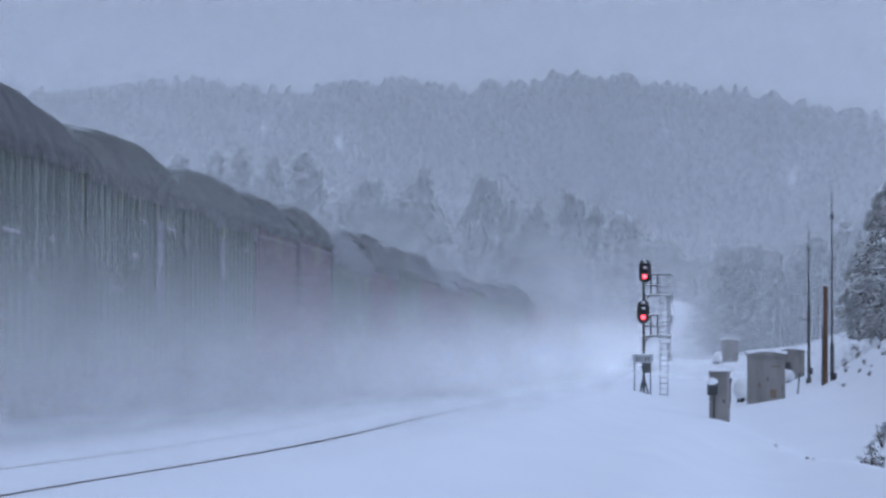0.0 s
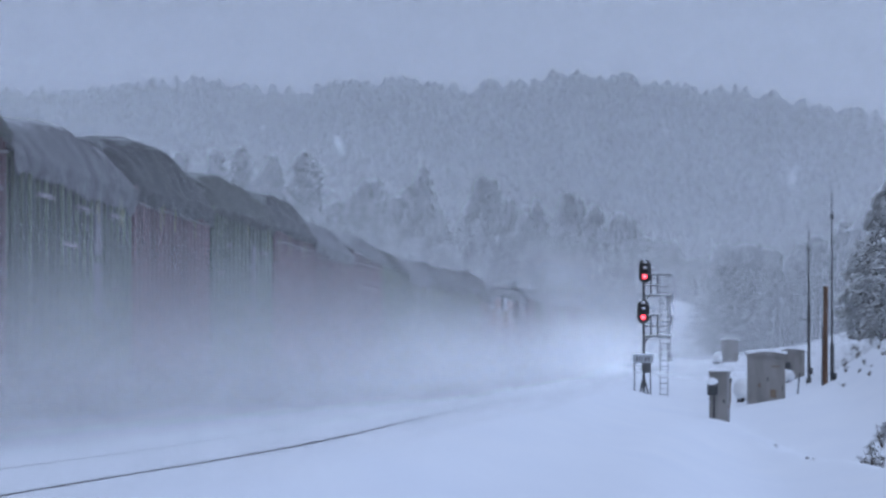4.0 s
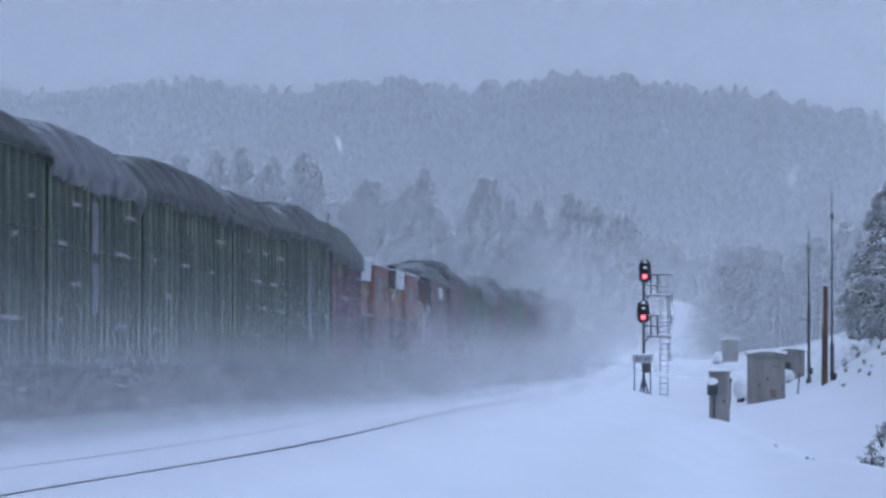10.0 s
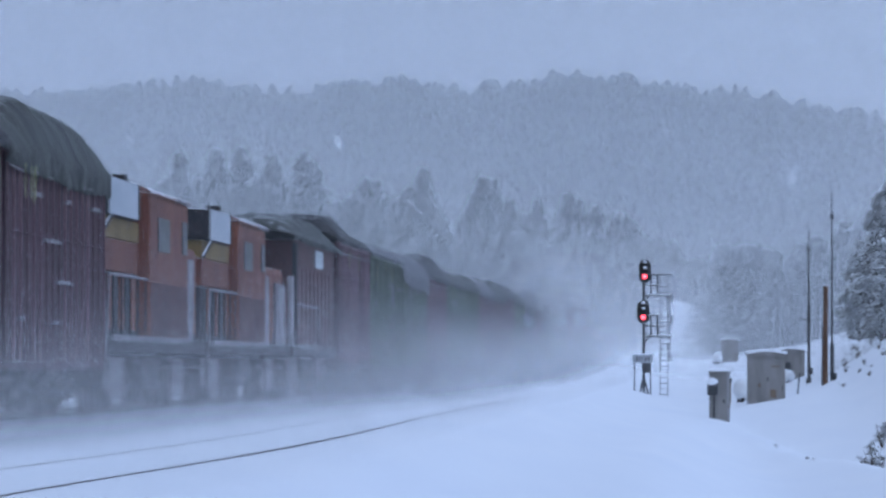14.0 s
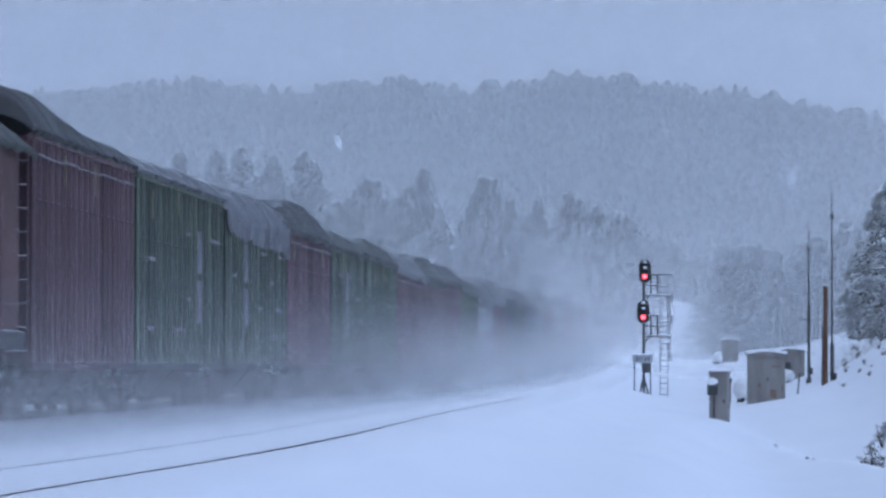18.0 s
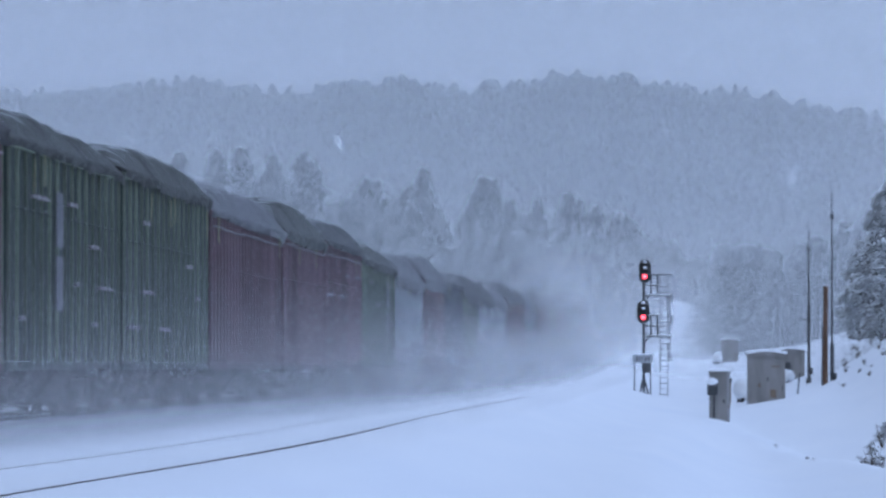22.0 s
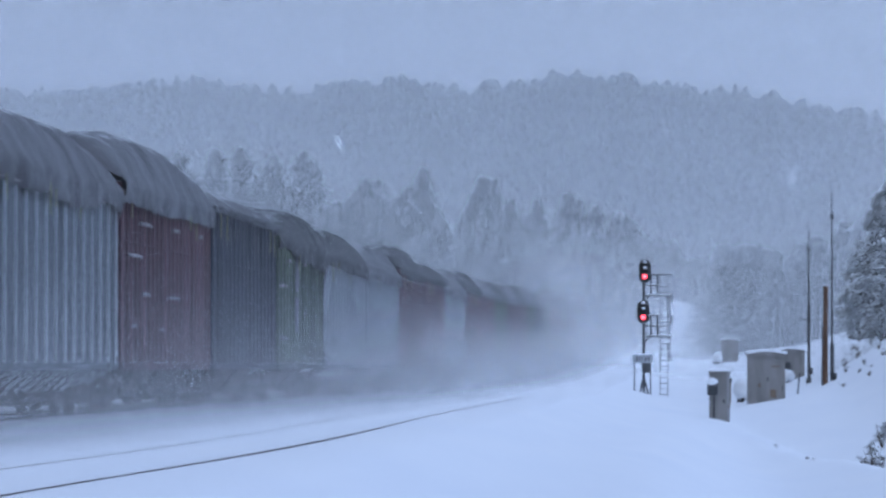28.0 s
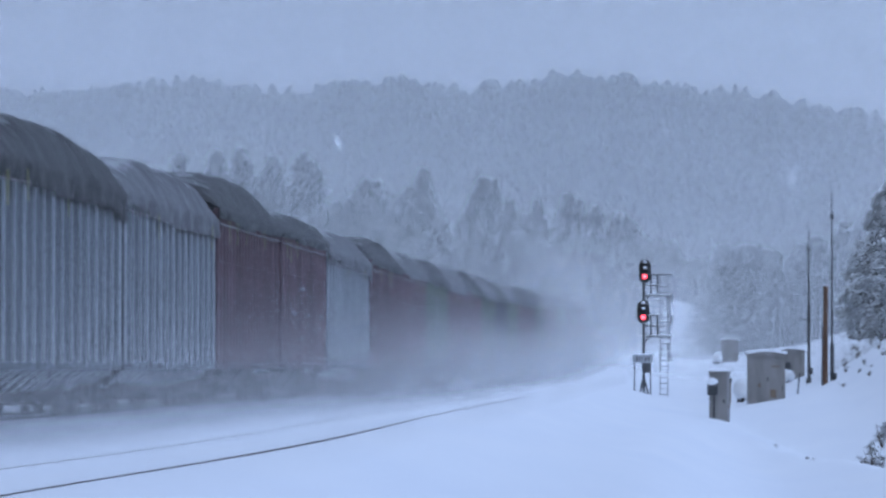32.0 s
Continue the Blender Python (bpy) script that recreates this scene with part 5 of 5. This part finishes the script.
def build_trackside():
    x, y = spot(48.7, 208)
    build_signal(x, y, -0.55, 0, True)
    build_sign(x - 0.20, y - 3.0, -0.62)
    x, y = spot(55.1, 416)
    build_signal(x, y, ground_z(x, y), 180 + 0, False)
    x, y = spot(78.3, 182)
    build_cabin(x, y, -0.66, -3, 1.62, 2.2, 2.20, "weathered grey metal equipment cabin with a snow-capped roof", True)
    x, y = spot(83.9, 250)
    build_cabin(x, y, -0.10, 2, 1.66, 2.0, 2.05, "darker grey metal equipment cabin standing further back", False)
    x, y = spot(69.6, 400)
    build_cabin(x, y, 1.27, -5, 1.6, 2.0, 2.25, "small grey metal cabin far along the line", False)
    x, y = spot(74.0, 197)
    build_tank(x, y, ground_z(x, y) + 0.05, 20, 0.52, 1.5, False)
    x, y = spot(83.6, 236)
    build_tank(x, y, ground_z(x, y) + 0.05, 70, 0.34, 1.2, True)
    x, y = spot(66.6, 396)
    build_tank(x, y, ground_z(x, y) + 0.1, 80, 0.50, 1.3, False)
    x, y = spot(66.8, 155)
    build_cabinet(x, y, -1.16)
    x, y = spot(69.6, 196)
    build_post(x, y, ground_z(x, y), 1.15, 0.05, 0, "short rusty post with a small box", True)
    x, y = spot(86.0, 186)
    build_post(x, y, ground_z(x, y), 0.95, 0.035, 6, "thin leaning steel marker post")
    x, y = spot(65.6, 398)
    build_post(x, y, ground_z(x, y), 1.3, 0.07, 0, "thin dark post beside a far tank")
    x, y = spot(88.75, 215)
    build_mast(x, y, 0.05, 8.0, 4.1, 0.085)
    x, y = spot(94.4, 195)
    build_mast(x, y, -0.18, 9.4, 2.2, 0.095)
    x, y = spot(92.7, 194)
    build_pole(x, y, -0.18, 4.9)
    for b, d, h, s in ((103.8, 118, 0.80, 1), (105.6, 112, 0.6, 2), (106.4, 130, 0.85, 3), (101.5, 121, 0.35, 4)):
        build_bush(*spot(b, d), h, s)
    rng = random.Random(5)
    for i in range(26):
        b, d = rng.uniform(97, 108), rng.uniform(170, 260)
        build_bush(*spot(b, d), rng.uniform(0.16, 0.42), 50 + i)
    for b, d, r in ((88.9, 118, 0.16), (78.8, 140, 0.13), (80.5, 133, 0.10)):
        x, y = spot(b, d)
        st = thing("stone", pose(x, y, ground_z(x, y)), "dark stone half covered by snow", "stone", "stones in the snow")
        part("rock", lump(bmesh.new(), (0, 0, 0), (r, r * 0.8, r * 0.7), b, 2, 0.5), STONE, st)


build_ground()
build_tracks()
build_trackside()
build_trees()
build_train()
build_air()


# ---- what moves: the train along its rails, and the snow it whirls up ----
def motions():
    times = [2.0 * i for i in range(17)]
    for car, centre in ROLLING:
        rows = []
        for t in times:
            s = centre - SPEED * (t - 28.0)
            x, y = on_line(s, TRAIN_O)
            rows.append((t, pose(x, y, grade(s), math.degrees(math.atan(slope(s))), 0, TURN)))
        walk(car, rows)
    # the thick bank is slid behind the train to clear the camera's view when the locomotives appear
    for ob, o, centre in BANK:
        rows = []
        for t in (0.0, 2.0, 4.0, 6.0, 8.0, 9.0, 9.6, 10.2, 10.8, 12.0, 14.0, 18.0, 22.0, 26.0, 32.0):
            s = centre - DRIFT_SPEED * (t - 28.0)
            x, y = on_line(s, o + 13.0 * smooth(8.6, 10.8, t))
            # veils lean back 32 degrees, catching more sky so they look brighter
            rows.append((t, pose(x, y, grade(s), -32, 0, TURN)))
        walk(ob, rows)
    for ob, o, centre in DRIFTS:
        rows = []
        for t in times:
            s = centre - DRIFT_SPEED * (t - 28.0)
            x, y = on_line(s, o)
            rows.append((t, pose(x, y, grade(s), math.degrees(math.atan(slope(s))), 0, TURN)))
        walk(ob, rows)


motions()
